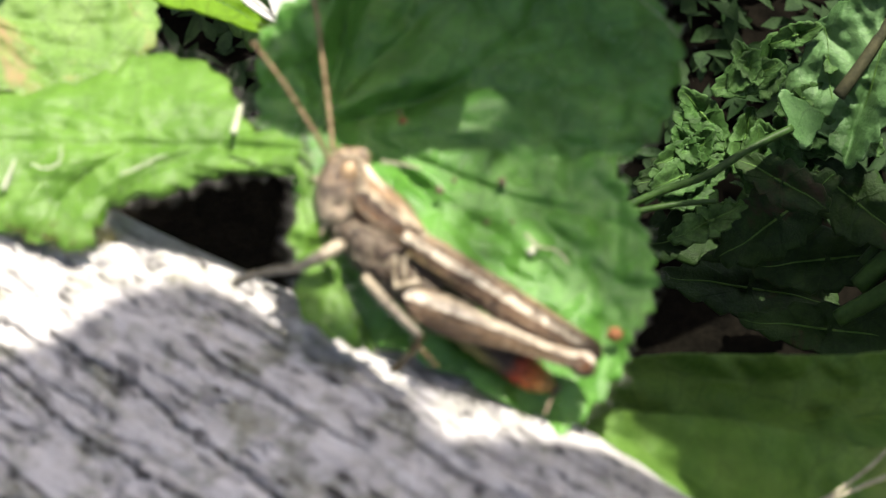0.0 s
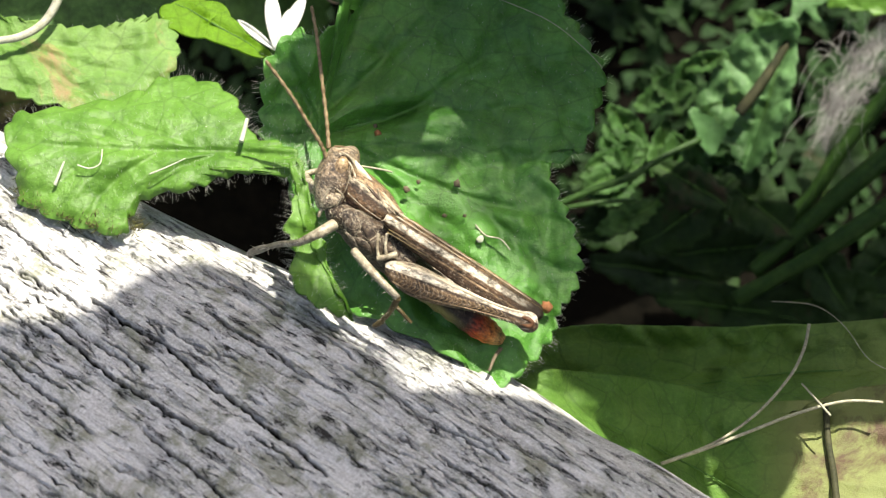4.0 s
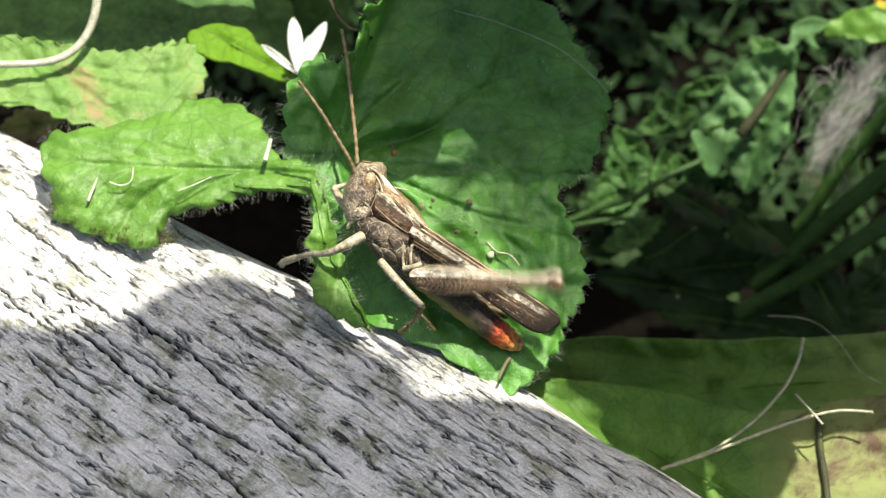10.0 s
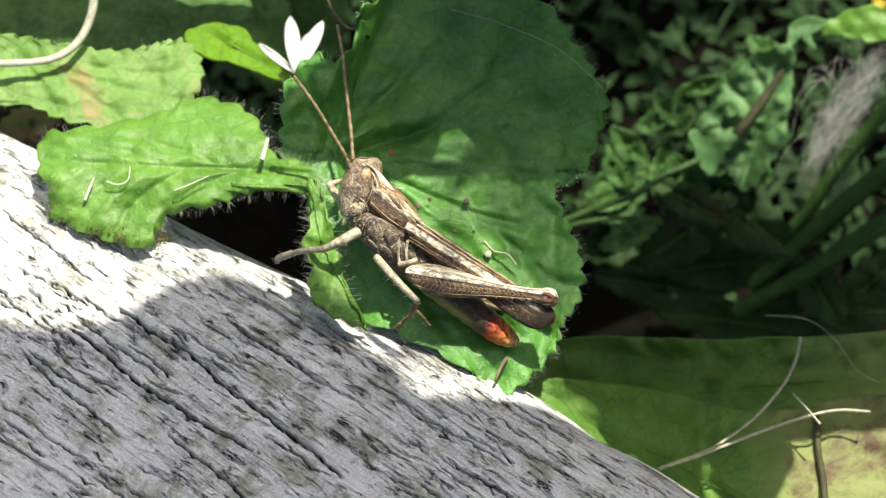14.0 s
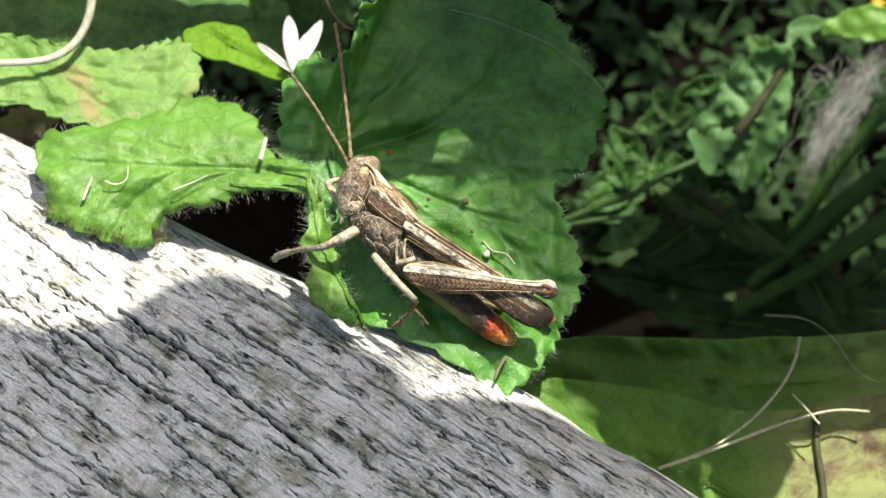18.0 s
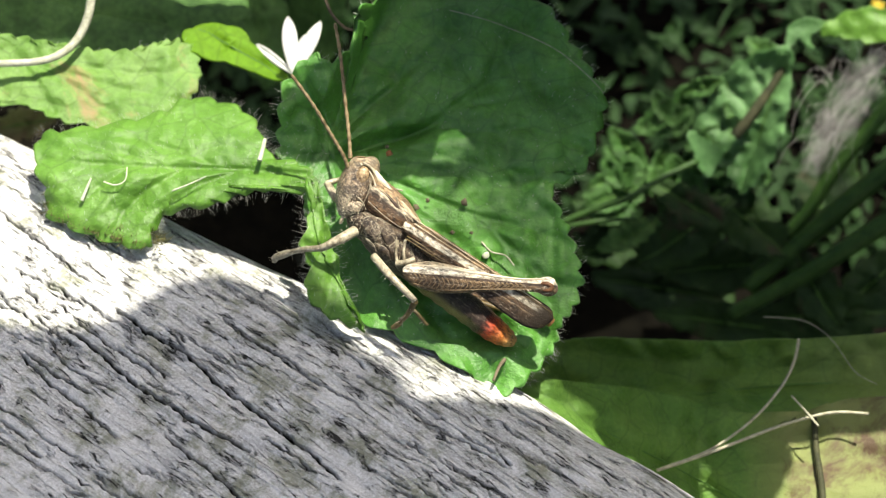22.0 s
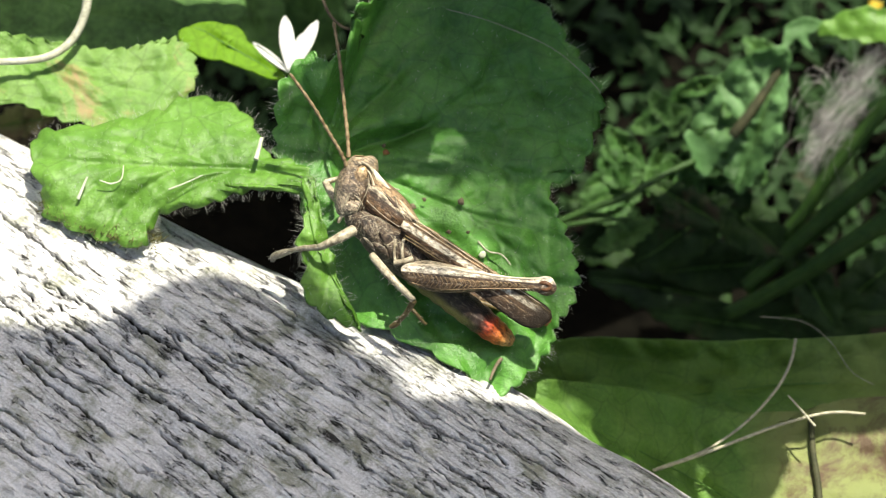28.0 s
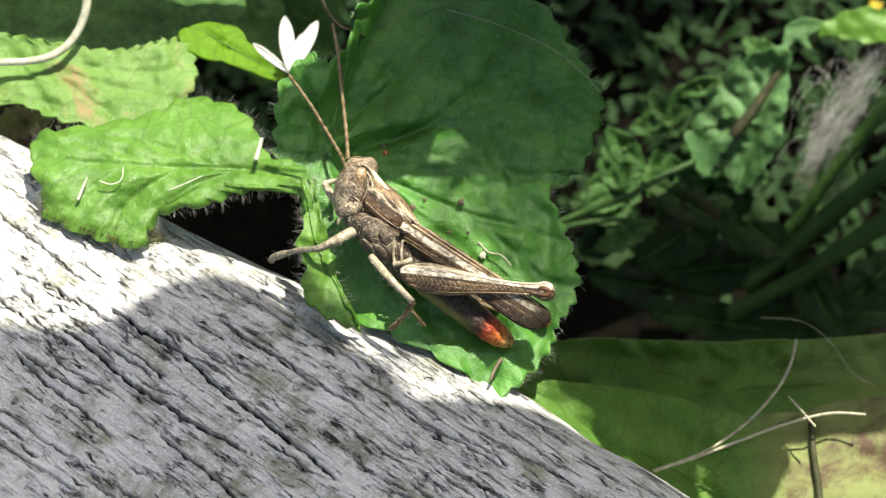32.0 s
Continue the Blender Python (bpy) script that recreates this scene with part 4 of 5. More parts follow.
for s in (1, -1):
    bm = bmesh.new()
    ring = [hp(639, 315, s * 1.30) + Matrix.Rotation(radians(15), 3, "Y") @ Vector((0.52 * math.cos(q), 0, 0.78 * math.sin(q))) for q in [2 * math.pi * k / 24 for k in range(25)]]
    tube(bm, ring, [0.035] * 25, 6)
    part("eye_rim", bm, M_GROOVE, HOPPER)
    for pts, r in (([(622, 345), (614, 362), (610, 380)], 0.11), ([(652, 330), (660, 346), (652, 366)], 0.10), ([(640, 292), (654, 300), (664, 318)], 0.09), ([(628, 350), (640, 362), (646, 376)], 0.08)):
        bm = bmesh.new()
        tube(bm, spline([hp(u, v, s * y) for (u, v), y in zip(pts, (1.42, 1.38, 1.2))], 9), taper(9, r, r * 0.6), 6)
        part("head_ridge", bm, M_LEG, HOPPER)
    for pts, r in (([(630, 336), (622, 352), (618, 372)], 0.07), ([(650, 342), (648, 360), (640, 380)], 0.06), ([(616, 300), (606, 330), (603, 360)], 0.06), ([(632, 350), (628, 364), (632, 380)], 0.05)):
        bm = bmesh.new()
        tube(bm, spline([hp(u, v, s * y) for (u, v), y in zip(pts, (1.44, 1.42, 1.2) if pts[0][0] > 618 else (0.78, 0.95, 0.9))], 9), taper(9, r, r * 0.6), 6)
        part("head_groove", bm, M_GROOVE, HOPPER)
    for k, y in enumerate((0.55, 0.92, 1.12, 1.24)):
        bm = bmesh.new()
        tube(bm, spline([hp(627 + 3 * k, 281 + 4 * k, s * (y - 0.1)), hp(646, 283 + 6 * k, s * y), hp(660 - k, 298 + 6 * k, s * (y + 0.08)), hp(669 - 2 * k, 322 + 4 * k, s * (y + 0.12))], 14), taper(14, 0.05, 0.07), 6)
        part("crown_ridge", bm, M_KEEL if k % 2 else M_RIDGE, HOPPER)
# feelers, of many short joints
FEELERS = []
for s, pts in ((1, [(614, 300), (604, 276), (580, 236), (552, 190), (514, 138)]), (-1, [(617, 284), (614, 240), (606, 170), (598, 100), (588, 42)])):
    base = hp(*pts[0], s * 0.6)
    path = spline([hp(u, v, s * 0.6 + (0.3 if s > 0 else -0.3) * k) - base for k, (u, v) in enumerate(pts)], 70)
    bm = bmesh.new()
    rad = [0.19 if i < 5 else 0.155 - 0.03 * i / 70 + 0.025 * math.sin(i * 1.26) for i in range(70)]
    tube(bm, path, rad, 8)
    FEELERS.append((part("antenna", bm, M_ANT, HOPPER, "thin jointed brown antenna", at=Matrix.Translation(base * MM)), base))
# neck shield and thorax
shell("pronotum", [(652, 338, 0, 30, 36), (668, 356, 0, 34, 38), (688, 374, 0, 34, 40), (708, 388, 0, 30, 40), (726, 396, 0, 20, 34), (742, 400, 0, 6, 16)], M_PRON, label="brown neck shield with cream side keels")
for s in (1, -1):
    bm = bmesh.new()
    tube(bm, spline([hp(658, 306, s * 0.8), hp(672, 326, s * 0.95), hp(690, 350, s * 0.85), hp(708, 366, s * 1.1), hp(736, 394, s * 1.25)], 16), [(0.09 + 0.008 * i, 0.16 + 0.20 * abs(math.sin(0.25 + i * 0.2))) for i in range(16)], 8, side=(-0.6, 0, 0.8))
    part("side_keel", bm, M_KEEL, HOPPER)
for pts, r in ([(657, 318), (650, 345), (640, 366), (630, 384)], 0.055), ([(700, 352), (706, 372), (718, 392), (722, 408)], 0.05), ([(668, 338), (690, 356), (712, 388)], 0.035), ([(650, 360), (676, 384), (704, 404), (724, 414)], 0.045), ([(640, 380), (664, 398), (690, 414), (712, 422)], 0.04):
    for s in (1, -1):
        bm = bmesh.new()
        tube(bm, spline([hp(u, v, s * (1.58 if 0 < k < len(pts) - 1 else 1.46)) for k, (u, v) in enumerate(pts)], 12), taper(12, r * 0.8, r * 0.5), 6)
        part("shield_seam", bm, M_LEG, HOPPER)
bm = bmesh.new()
tube(bm, spline([hp(676, 342, 1.2), hp(692, 360, 1.42), hp(712, 384, 1.5)], 8), [0.04, 0.10, 0.14, 0.17, 0.18, 0.17, 0.12, 0.04], 8)
part("dark_wedge", bm, plain("insect_black", (0.02, 0.014, 0.012), (0.05, 0.03, 0.02), 0.5), HOPPER)
shell("chest", [(616, 376, 0, 8, 18), (626, 386, 0, 20, 30), (642, 398, 0, 28, 36), (660, 412, 0, 28, 38)], M_THORAX)
shell("thorax", [(644, 392, 0, 16, 30), (662, 412, 0, 32, 40), (692, 436, 0, 38, 44), (724, 460, 0, 38, 44), (756, 486, 0, 32, 40)], M_THORAX, label="dark mottled thorax plates")


def flank(u, v):
    """How far the side of the thorax stands out at a place."""
    z = hp(u, v).z + 0.11
    return 1.85 * math.sqrt(max(0.08, 1 - (z / 1.62) ** 2))


for k, outline in enumerate((((640, 392), (662, 386), (674, 408), (662, 432), (646, 420)), ((664, 388), (690, 400), (702, 424), (684, 440), (670, 412)), ((660, 434), (682, 442), (692, 462), (674, 464)),
                            ((692, 404), (716, 410), (724, 436), (705, 430)), ((704, 434), (724, 440), (730, 464), (708, 468)), ((686, 442), (702, 432), (706, 462), (694, 470)), ((644, 424), (660, 436), (668, 456), (652, 442)))):
    rim = closed(outline, 26)
    mid = sum(rim, Vector()) / 26
    bm = bmesh.new()
    rings = [[bm.verts.new(hp(q.x, q.y, flank(q.x, q.y) + lift)) for q in [mid + (p - mid) * f for p in rim]] for f, lift in ((1.0, -0.05), (0.86, 0.09), (0.5, 0.15))]
    c = bm.verts.new(hp(mid.x, mid.y, flank(mid.x, mid.y) + 0.16))
    for i in range(26):
        j = (i + 1) % 26
        for a, b in zip(rings, rings[1:]):
            bm.faces.new((a[i], a[j], b[j], b[i]))
        bm.faces.new((rings[-1][i], rings[-1][j], c))
    plate = part("thorax_plate", bm, M_THORAX, HOPPER)
    bm = bmesh.new()
    loop = [hp(q.x, q.y, flank(q.x, q.y) + 0.05) for q in [mid + (p - mid) * 0.95 for p in rim + rim[:1]]]
    tube(bm, loop[:17 + k % 5], [0.012 + 0.022 * abs(math.sin(i * 0.7 + k)) for i in range(17 + k % 5)], 5)
    part("plate_rim", bm, M_LEG, plate)
bm = bmesh.new()
g = random.Random(17)
for _ in range(150):
    u, v = g.uniform(606, 735), 0
    v = 392 + (u - 640) * 0.72 + g.uniform(-8, 34)
    hairs(bm, hp(u, v, flank(u, v) - 0.1), Vector((g.uniform(-0.3, 0.6), 0.6, g.uniform(-1, -0.2))), g.uniform(0.2, 0.45), 0.009)
tagged(part("body_hair", bm, M_SPINE, HOPPER), kind="stuff")
# abdomen in rings
bell = [(740, 480, 0, 34, 38), (775, 508, 0, 32, 38), (810, 536, 0, 30, 36), (845, 564, 0, 28, 33), (876, 588, 0, 25, 29), (898, 602, 0, 18, 21), (911, 609, 0, 8, 10)]
n = 60
c = spline([hp(u, v, 0) for u, v, *_ in bell], n)
r = spline([(h * GRID, w * GRID, 0) for *_, h, w in bell], n)
bm = bmesh.new()
tube(bm, c, [(q.y * (0.9 + 0.035 * math.sin(i * 1.05)), q.x * (0.9 + 0.035 * math.sin(i * 1.05))) for i, q in enumerate(r)], 20, side=(0, 0, 1))
part("abdomen", bm, M_BELLY, HOPPER, "ringed abdomen, dark in front and orange-red at the tip")
# fore wings, folded along the body
def wing(s):
    root = hp(712, 402, s * 1.55)
    tip = hp(974, 566, s * 0.35)
    d = tip - root
    length = d.length
    turn = math.degrees(math.atan2(d.z, -d.x))
    bm = bmesh.new()
    rows = []
    nx, nz = 40, 16
    for i in range(nx + 1):
        f = i / nx
        top = 0.92 * (1 - 0.35 * f) * min(1, 0.35 + f * 5) * (1 if f < 0.93 else math.sqrt(max(0, 1 - ((f - 0.93) / 0.0702) ** 2)))
        low = (0.75 + 1.0 * min(f, 0.8)) * (1 if f < 0.86 else math.sqrt(max(0, 1 - ((f - 0.86) / 0.1402) ** 2))) * min(1, 0.4 + f * 4)
        row = []
        for j in range(nz + 1):
            q = -1 + 2 * j / nz
            z = q * top if q > 0 else q * low
            y = s * (0.55 * (1 - f * 0.5)) * (1 - q * q * 0.55 - (0.45 if q > 0.6 else 0) * (q - 0.6) / 0.4 * 1.6) + s * 0.03 * math.sin(q * 26) + s * 0.35
            row.append(bm.verts.new((-f * length, y, z)))
        rows.append(row)
    for r0, r1 in zip(rows, rows[1:]):
        for k in range(nz):
            bm.faces.new((r0[k], r0[k + 1], r1[k + 1], r1[k]))
    bmesh.ops.remove_doubles(bm, verts=bm.verts, dist=0.0005)
    w = part("fore_wing", bm, M_WING, HOPPER, "long brown fore wing with a cream stripe", at=Matrix.Translation(root * MM) @ pose(0, 0, 0, 0, turn, 0))
    so = w.modifiers.new("thickness", "SOLIDIFY")
    so.thickness, so.offset = 0.12 * MM, 0
    for z0, z1 in ((-0.55, -0.35), (-0.75, -0.7), (0.55, 0.3), (0.85, 0.5)):
        bm = bmesh.new()
        tube(bm, [Vector((-f * length, s * (0.35 + 0.56 * (1 - f * 0.5) * (1 - 0.25 * abs(z0))), z0 + (z1 - z0) * f)) for f in [0.05 + 0.85 * k / 19 for k in range(20)]], taper(20, 0.05, 0.03), 5)
        part("wing_vein", bm, M_LEG_DARK if z0 < 0 else M_KEEL, w)
    bm = bmesh.new()

    def out(f, z):
        return Vector((-f * length, s * (0.36 + 0.57 * (1 - f * 0.5) * (1 - 0.3 * z * z)), z))

    for k in range(7):
        z0 = -1.15 + 0.27 * k
        tube(bm, [out(0.6 + 0.37 * i / 9, z0 * (1 - 0.12 * i / 9)) for i in range(10)], taper(10, 0.022, 0.016), 4)
    for k in range(26):
        f = 0.62 + 0.014 * k
        z0 = -1.1 + 0.27 * ((k * 5) % 6)
        tube(bm, [out(f, z0), out(f + 0.004, z0 + 0.14), out(f + 0.003, z0 + 0.27)], [0.015] * 3, 4)
    tagged(part("wing_net", bm, M_LEG_DARK, w), kind="stuff")


for s in (1, -1):
    wing(s)


# legs
def limb(name, pts, radii, mat, n=14, spines=0, parent=None, label=""):
    bm = bmesh.new()
    path = spline([hp(*p) for p in pts], n)
    rr = [q.x for q in spline([(r * GRID, 0, 0) for r in radii], n)]
    tube(bm, path, rr, 8)
    g = random.Random(len(bm.verts))
    ob = part(name, bm, mat, parent or HOPPER, label)
    if spines:
        bm = bmesh.new()
        for _ in range(spines):
            k = g.randrange(2, n - 1)
            hairs(bm, path[k], Vector((g.uniform(-1, 1), g.uniform(-0.3, 0.8), g.uniform(-1, 0.4))), g.uniform(0.25, 0.5) + rr[k], 0.022)
        tagged(part("bristles", bm, M_SPINE, parent or ob), kind="stuff")
    return ob


fore = limb("fore_femur", [(628, 412, 1.6), (600, 428, 2.2), (566, 444, 1.8)], (10, 9, 6), M_LEG, spines=14, label="pale cream fore leg")
limb("fore_shin", [(568, 443, 1.8), (530, 446, 0.7), (508, 452, -0.4)], (6, 5, 5), M_LEG, spines=16, parent=fore)
limb("fore_foot", [(510, 451, -0.4), (494, 456, -0.9), (484, 460, -1.3), (483, 467, -1.6)], (6, 7, 6, 4), M_LEG, spines=6, parent=fore)
far_leg = limb("fore_femur", [(606, 368, -1.2), (588, 348, -1.8), (574, 326, -2.4)], (8, 8, 6), M_LEG, label="far fore leg")
limb("fore_shin", [(574, 326, -2.4), (590, 322, -2.6), (604, 318, -2.6)], (5, 5, 4), M_LEG, parent=far_leg)
limb("hip", [(700, 470, 2.1), (716, 467, 2.3), (732, 462, 2.2)], (6, 5, 6), M_LEG)
limb("hip", [(702, 428, 1.95), (699, 450, 2.1), (702, 468, 2.2)], (3, 2.5, 3), M_LEG)
limb("hip", [(716, 428, 1.95), (713, 446, 2.15), (714, 464, 2.3)], (3, 2.5, 3), M_LEG)
mid = limb("middle_femur", [(660, 456, 2.5), (680, 480, 3.2), (704, 505, 3.8), (734, 535, 4.0)], (7, 8, 7, 6), M_LEG, spines=16, label="pale cream middle leg")
limb("middle_shin", [(734, 535, 4.0), (722, 556, 3.2), (706, 574, 2.4)], (6, 5, 4), M_LEG_DARK, spines=14, parent=mid)
limb("middle_foot", [(706, 574, 2.4), (698, 580, 2.2), (692, 582, 2.1)], (6, 5, 3), M_LEG_DARK, parent=mid)

hind_foot = limb("hind_foot", [(728, 548, 2.0), (740, 560, 2.2), (750, 572, 2.0), (756, 577, 1.9)], (4, 3.5, 3, 3), M_LEG_DARK, spines=5)

# near hind leg, which kicks: built from its hip backwards
HIP = hp(712, 487, 2.35)


def hind_leg(y, name_label):
    bm = bmesh.new()
    n = 40
    sec = [(0, 0.0, 0.36, 0.25), (-0.5, 0.08, 0.72, 0.5), (-1.8, 0.0, 1.08, 0.72), (-3.2, -0.10, 1.08, 0.74), (-5.0, -0.12, 0.86, 0.62), (-7.0, -0.06, 0.58, 0.48), (-9.0, 0.02, 0.42, 0.40), (-10.0, 0.04, 0.54, 0.46), (-10.7, 0.0, 0.74, 0.52), (-11.2, -0.05, 0.58, 0.44), (-11.5, -0.02, 0.16, 0.16)]
    c = spline([(x, 0, z) for x, z, _, _ in sec], n)
    r = spline([(h, w, 0) for *_, h, w in sec], n)
    tube(bm, c, [(max(q.y, 0.03), max(q.x, 0.03)) for q in r], 24, side=(0, 0, 1))
    fem = part("hind_femur", bm, M_FEMUR, HOPPER, name_label, at=Matrix.Translation(Vector((HIP.x, y, HIP.z)) * MM) @ pose(0, 0, 0, 0, AXIS - 20.6, 0))
    sgn = 1 if y > 0 else -1
    bm = bmesh.new()
    xs = [-q[0] for q in sec]
    for k in range(24):
        x = 1.0 + 0.34 * k
        zc, h, w = (float(np.interp(x, xs, [q[c2] for q in sec])) for c2 in (1, 2, 3))
        line = []
        for f, dx in ((0.06, 0.16), (-0.14, 0.0), (-0.34, -0.10), (-0.52, 0.0), (-0.72, 0.16)):
            line.append(Vector((-x + dx, sgn * (w * math.sqrt(1 - f * f) + 0.012), zc + f * h)))
        tube(bm, spline(line, 7), taper(7, 0.05, 0.04), 5)
    tagged(part("herringbone_ridge", bm, M_RIDGE, fem), kind="stuff")
    bm = bmesh.new()
    tube(bm, spline([(-0.6, sgn * 0.34, 0.58), (-2.5, sgn * 0.5, 0.72), (-5, sgn * 0.42, 0.52), (-8, sgn * 0.3, 0.36), (-10.4, sgn * 0.3, 0.5)], 30), [(0.07, 0.12 * (1 - 0.45 * i / 29)) for i in range(30)], 8, side=(0, 0, 1))
    part("upper_keel", bm, M_KEEL, fem)
    bm = bmesh.new()
    tube(bm, spline([(-0.8, sgn * 0.40, -0.66), (-3.2, sgn * 0.45, -0.92), (-6, sgn * 0.38, -0.62), (-9.6, sgn * 0.25, -0.30)], 24), taper(24, 0.06, 0.045), 6)
    part("lower_keel", bm, M_RIDGE, fem)
    bm = bmesh.new()
    tube(bm, spline([(-10.1, sgn * 0.30, 0.12), (-10.6, sgn * 0.46, 0.2), (-11.0, sgn * 0.44, 0.05), (-10.9, sgn * 0.42, -0.25), (-10.3, sgn * 0.36, -0.3)], 12), [0.06, 0.14, 0.17, 0.18, 0.18, 0.18, 0.18, 0.18, 0.17, 0.16, 0.12, 0.05], 8)
    part("knee_plate", bm, M_KNEE, fem, "dark brown knee")
    bm = bmesh.new()
    g = random.Random(4)
    for _ in range(60):
        x = g.uniform(-11, -1)
        hairs(bm, Vector((x, sgn * 0.3, -0.75 + 0.045 * -x)), Vector((g.uniform(-0.8, 0.1), sgn * 0.5, -1)), g.uniform(0.2, 0.4), 0.02)
    for _ in range(22):
        x = g.uniform(-11, -1)
        hairs(bm, Vector((x, sgn * 0.3, 0.85 + 0.04 * x)), Vector((g.uniform(-0.6, 0.3), sgn * 0.4, 1)), g.uniform(0.15, 0.25), 0.015)
    part("bristles", bm, M_SPINE, fem)
    # the folded shin under the thigh
    bm = bmesh.new()
    path = spline([(-10.9, -sgn * 0.1, -0.2), (-9.0, -sgn * 0.25, -0.32), (-6, -sgn * 0.45, -0.55), (-3.0, -sgn * 0.6, -0.8), (-1.9, -sgn * 0.6, -0.9)], 20)
    tube(bm, path, taper(20, 0.24, 0.17), 8)
    for k in range(3, 19):
        hairs(bm, path[k], Vector((0.4, 0.1 * (-1) ** k, -1)), 0.45, 0.03)
    shin = part("hind_shin", bm, M_LEG_DARK, fem)
    return fem


KICKER = hind_leg(2.35, "stout striped hind leg with a herringbone thigh")
FAR_HIND = hind_leg(-2.4, "far hind leg")
FAR_HIND.matrix_basis = Matrix.Translation(Vector((HIP.x + 1.0, -2.4, HIP.z + 0.3)) * MM) @ pose(0, 0, 0, 0, AXIS - 21.5, 0)


# ---- small things on leaves and log ----
def crumb(u, v, z, size, mat, label, k):
    bm = bmesh.new()
    bmesh.ops.create_icosphere(bm, subdivisions=2, radius=1.0)
    for w in bm.verts:
        w.co = w.co * (size * GRID * (0.8 + 0.5 * noise.noise(w.co * 1.7 + Vector((k, 0, 0)))))
        w.co.z *= 0.6
    return tagged(part("crumb", bm, mat, at=STAGE @ Matrix.Translation(spot(u, v, z) * MM)), label, "crumb", group="crumbs on the leaf")


for k, (u, v, s) in enumerate(((828, 348, 8), (742, 358, 7), (694, 262, 7), (762, 345, 5), (806, 402, 5), (840, 402, 4), (690, 250, 5))):
    crumb(u, v, big_depth(u, v) + 0.35, s, CRUMB if k != 2 else RUST, "small brown crumb of soil on the broad leaf", k)
crumb(866, 442, big_depth(866, 442) + 0.4, 8, FIBRE, "small white dropping on the broad leaf", 31)
crumb(978, 556, big_depth(978, 556) + 0.4, 13, RUST, "rusty brown spot at the leaf's rim", 33)
stalk("filament", [(u, v, big_depth(u, v) + 0.55) for u, v in ((858, 418), (876, 436), (900, 442), (916, 460))], 0.07, 0.05, STRAW, "pale thread on the broad leaf", "fibre")
stalk("filament", [(664, 318, -1), (690, 322, -1.4), (718, 328, -2.0)], 0.09, 0.06, STRAW, "dry grass thread behind the grasshopper", "fibre")
stalk("seed_husk", [(900, 626, big_depth(900, 626) + 0.7), (890, 640, big_depth(890, 640) + 1.0), (880, 664, big_depth(880, 664) + 1.1)], 0.16, 0.10, CRUMB, "brown seed husk at the leaf's rim", "seed")
stalk("fibre", [(150, 348, left_depth(150, 348) + 0.3), (157, 330, left_depth(157, 330) + 0.4), (166, 308, left_depth(166, 308) + 0.5)], 0.14, 0.07, FIBRE, "short white plant fibre on the hairy leaf", "fibre")
stalk("fibre", [(u, v, left_depth(u, v) + 0.45) for u, v in ((188, 314), (208, 320), (226, 312), (230, 288))], 0.06, 0.04, FIBRE, "short white plant fibre on the hairy leaf", "fibre")
stalk("fibre", [(u, v, left_depth(u, v) + 0.45) for u, v in ((310, 330), (340, 318), (370, 304))], 0.07, 0.04, FIBRE, "short white plant fibre on the hairy leaf", "fibre")
stalk("fibre", [(464, 276, -3.0), (469, 258, -3.4), (474, 238, -4.0)], 0.2, 0.14, FIBRE, "white stub of a stem between the leaves", "fibre")


# moss where the hairy leaf meets the log
def log_moss():
    g = random.Random(12)
    bm = bmesh.new()
    for _ in range(420):
        f = g.random()
        u, v = 80 + 215 * f + g.uniform(-8, 8), 352 + 66 * f + 16 * math.sin(3.1 * f) + g.gauss(0, 9)
        p = spot_at_height(u, v, LOG_TOP - 0.2)
        hairs(bm, p, Vector((g.uniform(-0.8, 0.8), g.uniform(-0.8, 0.6), 0.9)), g.uniform(0.3, 1.1), g.uniform(0.02, 0.06))
    return tagged(part("moss", bm, MOSS), "olive brown moss tufts on the log under the leaf", "moss", kind="stuff")


log_moss()


# grey fluff in the undergrowth
def fluff():
    g = random.Random(3)
    bm = bmesh.new()
    axis = (spot(1450, 262, deep(-16.6)) - spot(1556, 96, deep(-16.6))).normalized()
    for _ in range(380):
        f = g.random()
        wide = 10 + 22 * math.sin(math.pi * f)
        a = spot(1556 - 106 * f + g.uniform(-wide, wide), 96 + 166 * f + g.uniform(-wide, wide), deep(-16.6) + g.uniform(-1.2, 1.2))
        d = axis * g.uniform(0.6, 2.2) * g.choice((1, -1)) + Vector((g.uniform(-0.6, 0.6), g.uniform(-0.6, 0.6), g.uniform(-0.4, 0.4)))
        e = Vector((g.uniform(-0.7, 0.7), g.uniform(-0.7, 0.7), g.uniform(-0.4, 0.4)))
        tube(bm, spline([a, a + d * 0.5 + e * 0.5, a + d + e, a + d * 1.4 + e * 0.4], 8), taper(8, 0.02, 0.01), 3)
    for _ in range(26):
        a = spot(1500 + g.uniform(-50, 50), 180 + g.uniform(-80, 80), deep(-16.6))
        d = Vector((g.uniform(-1, 0.4), g.uniform(-1, 1), 0)) * 2.2
        tube(bm, spline([a, a + d + Vector((0, 0.8, 0)), a + d * 1.7, a + d * 2.2 + Vector((0.5, -0.9, 0))], 10), taper(10, 0.02, 0.012), 3)
    return tagged(part("fluff", bm, FLUFF), "tangle of grey plant fluff caught in the undergrowth", "fluff", kind="stuff")


fluff()
stalk("bud", [(1562, 52, -18), (1552, 26, -18), (1560, -10, -18)], 0.35, 0.7, YELLOW, "small yellow flower bud in the sun", "bud")


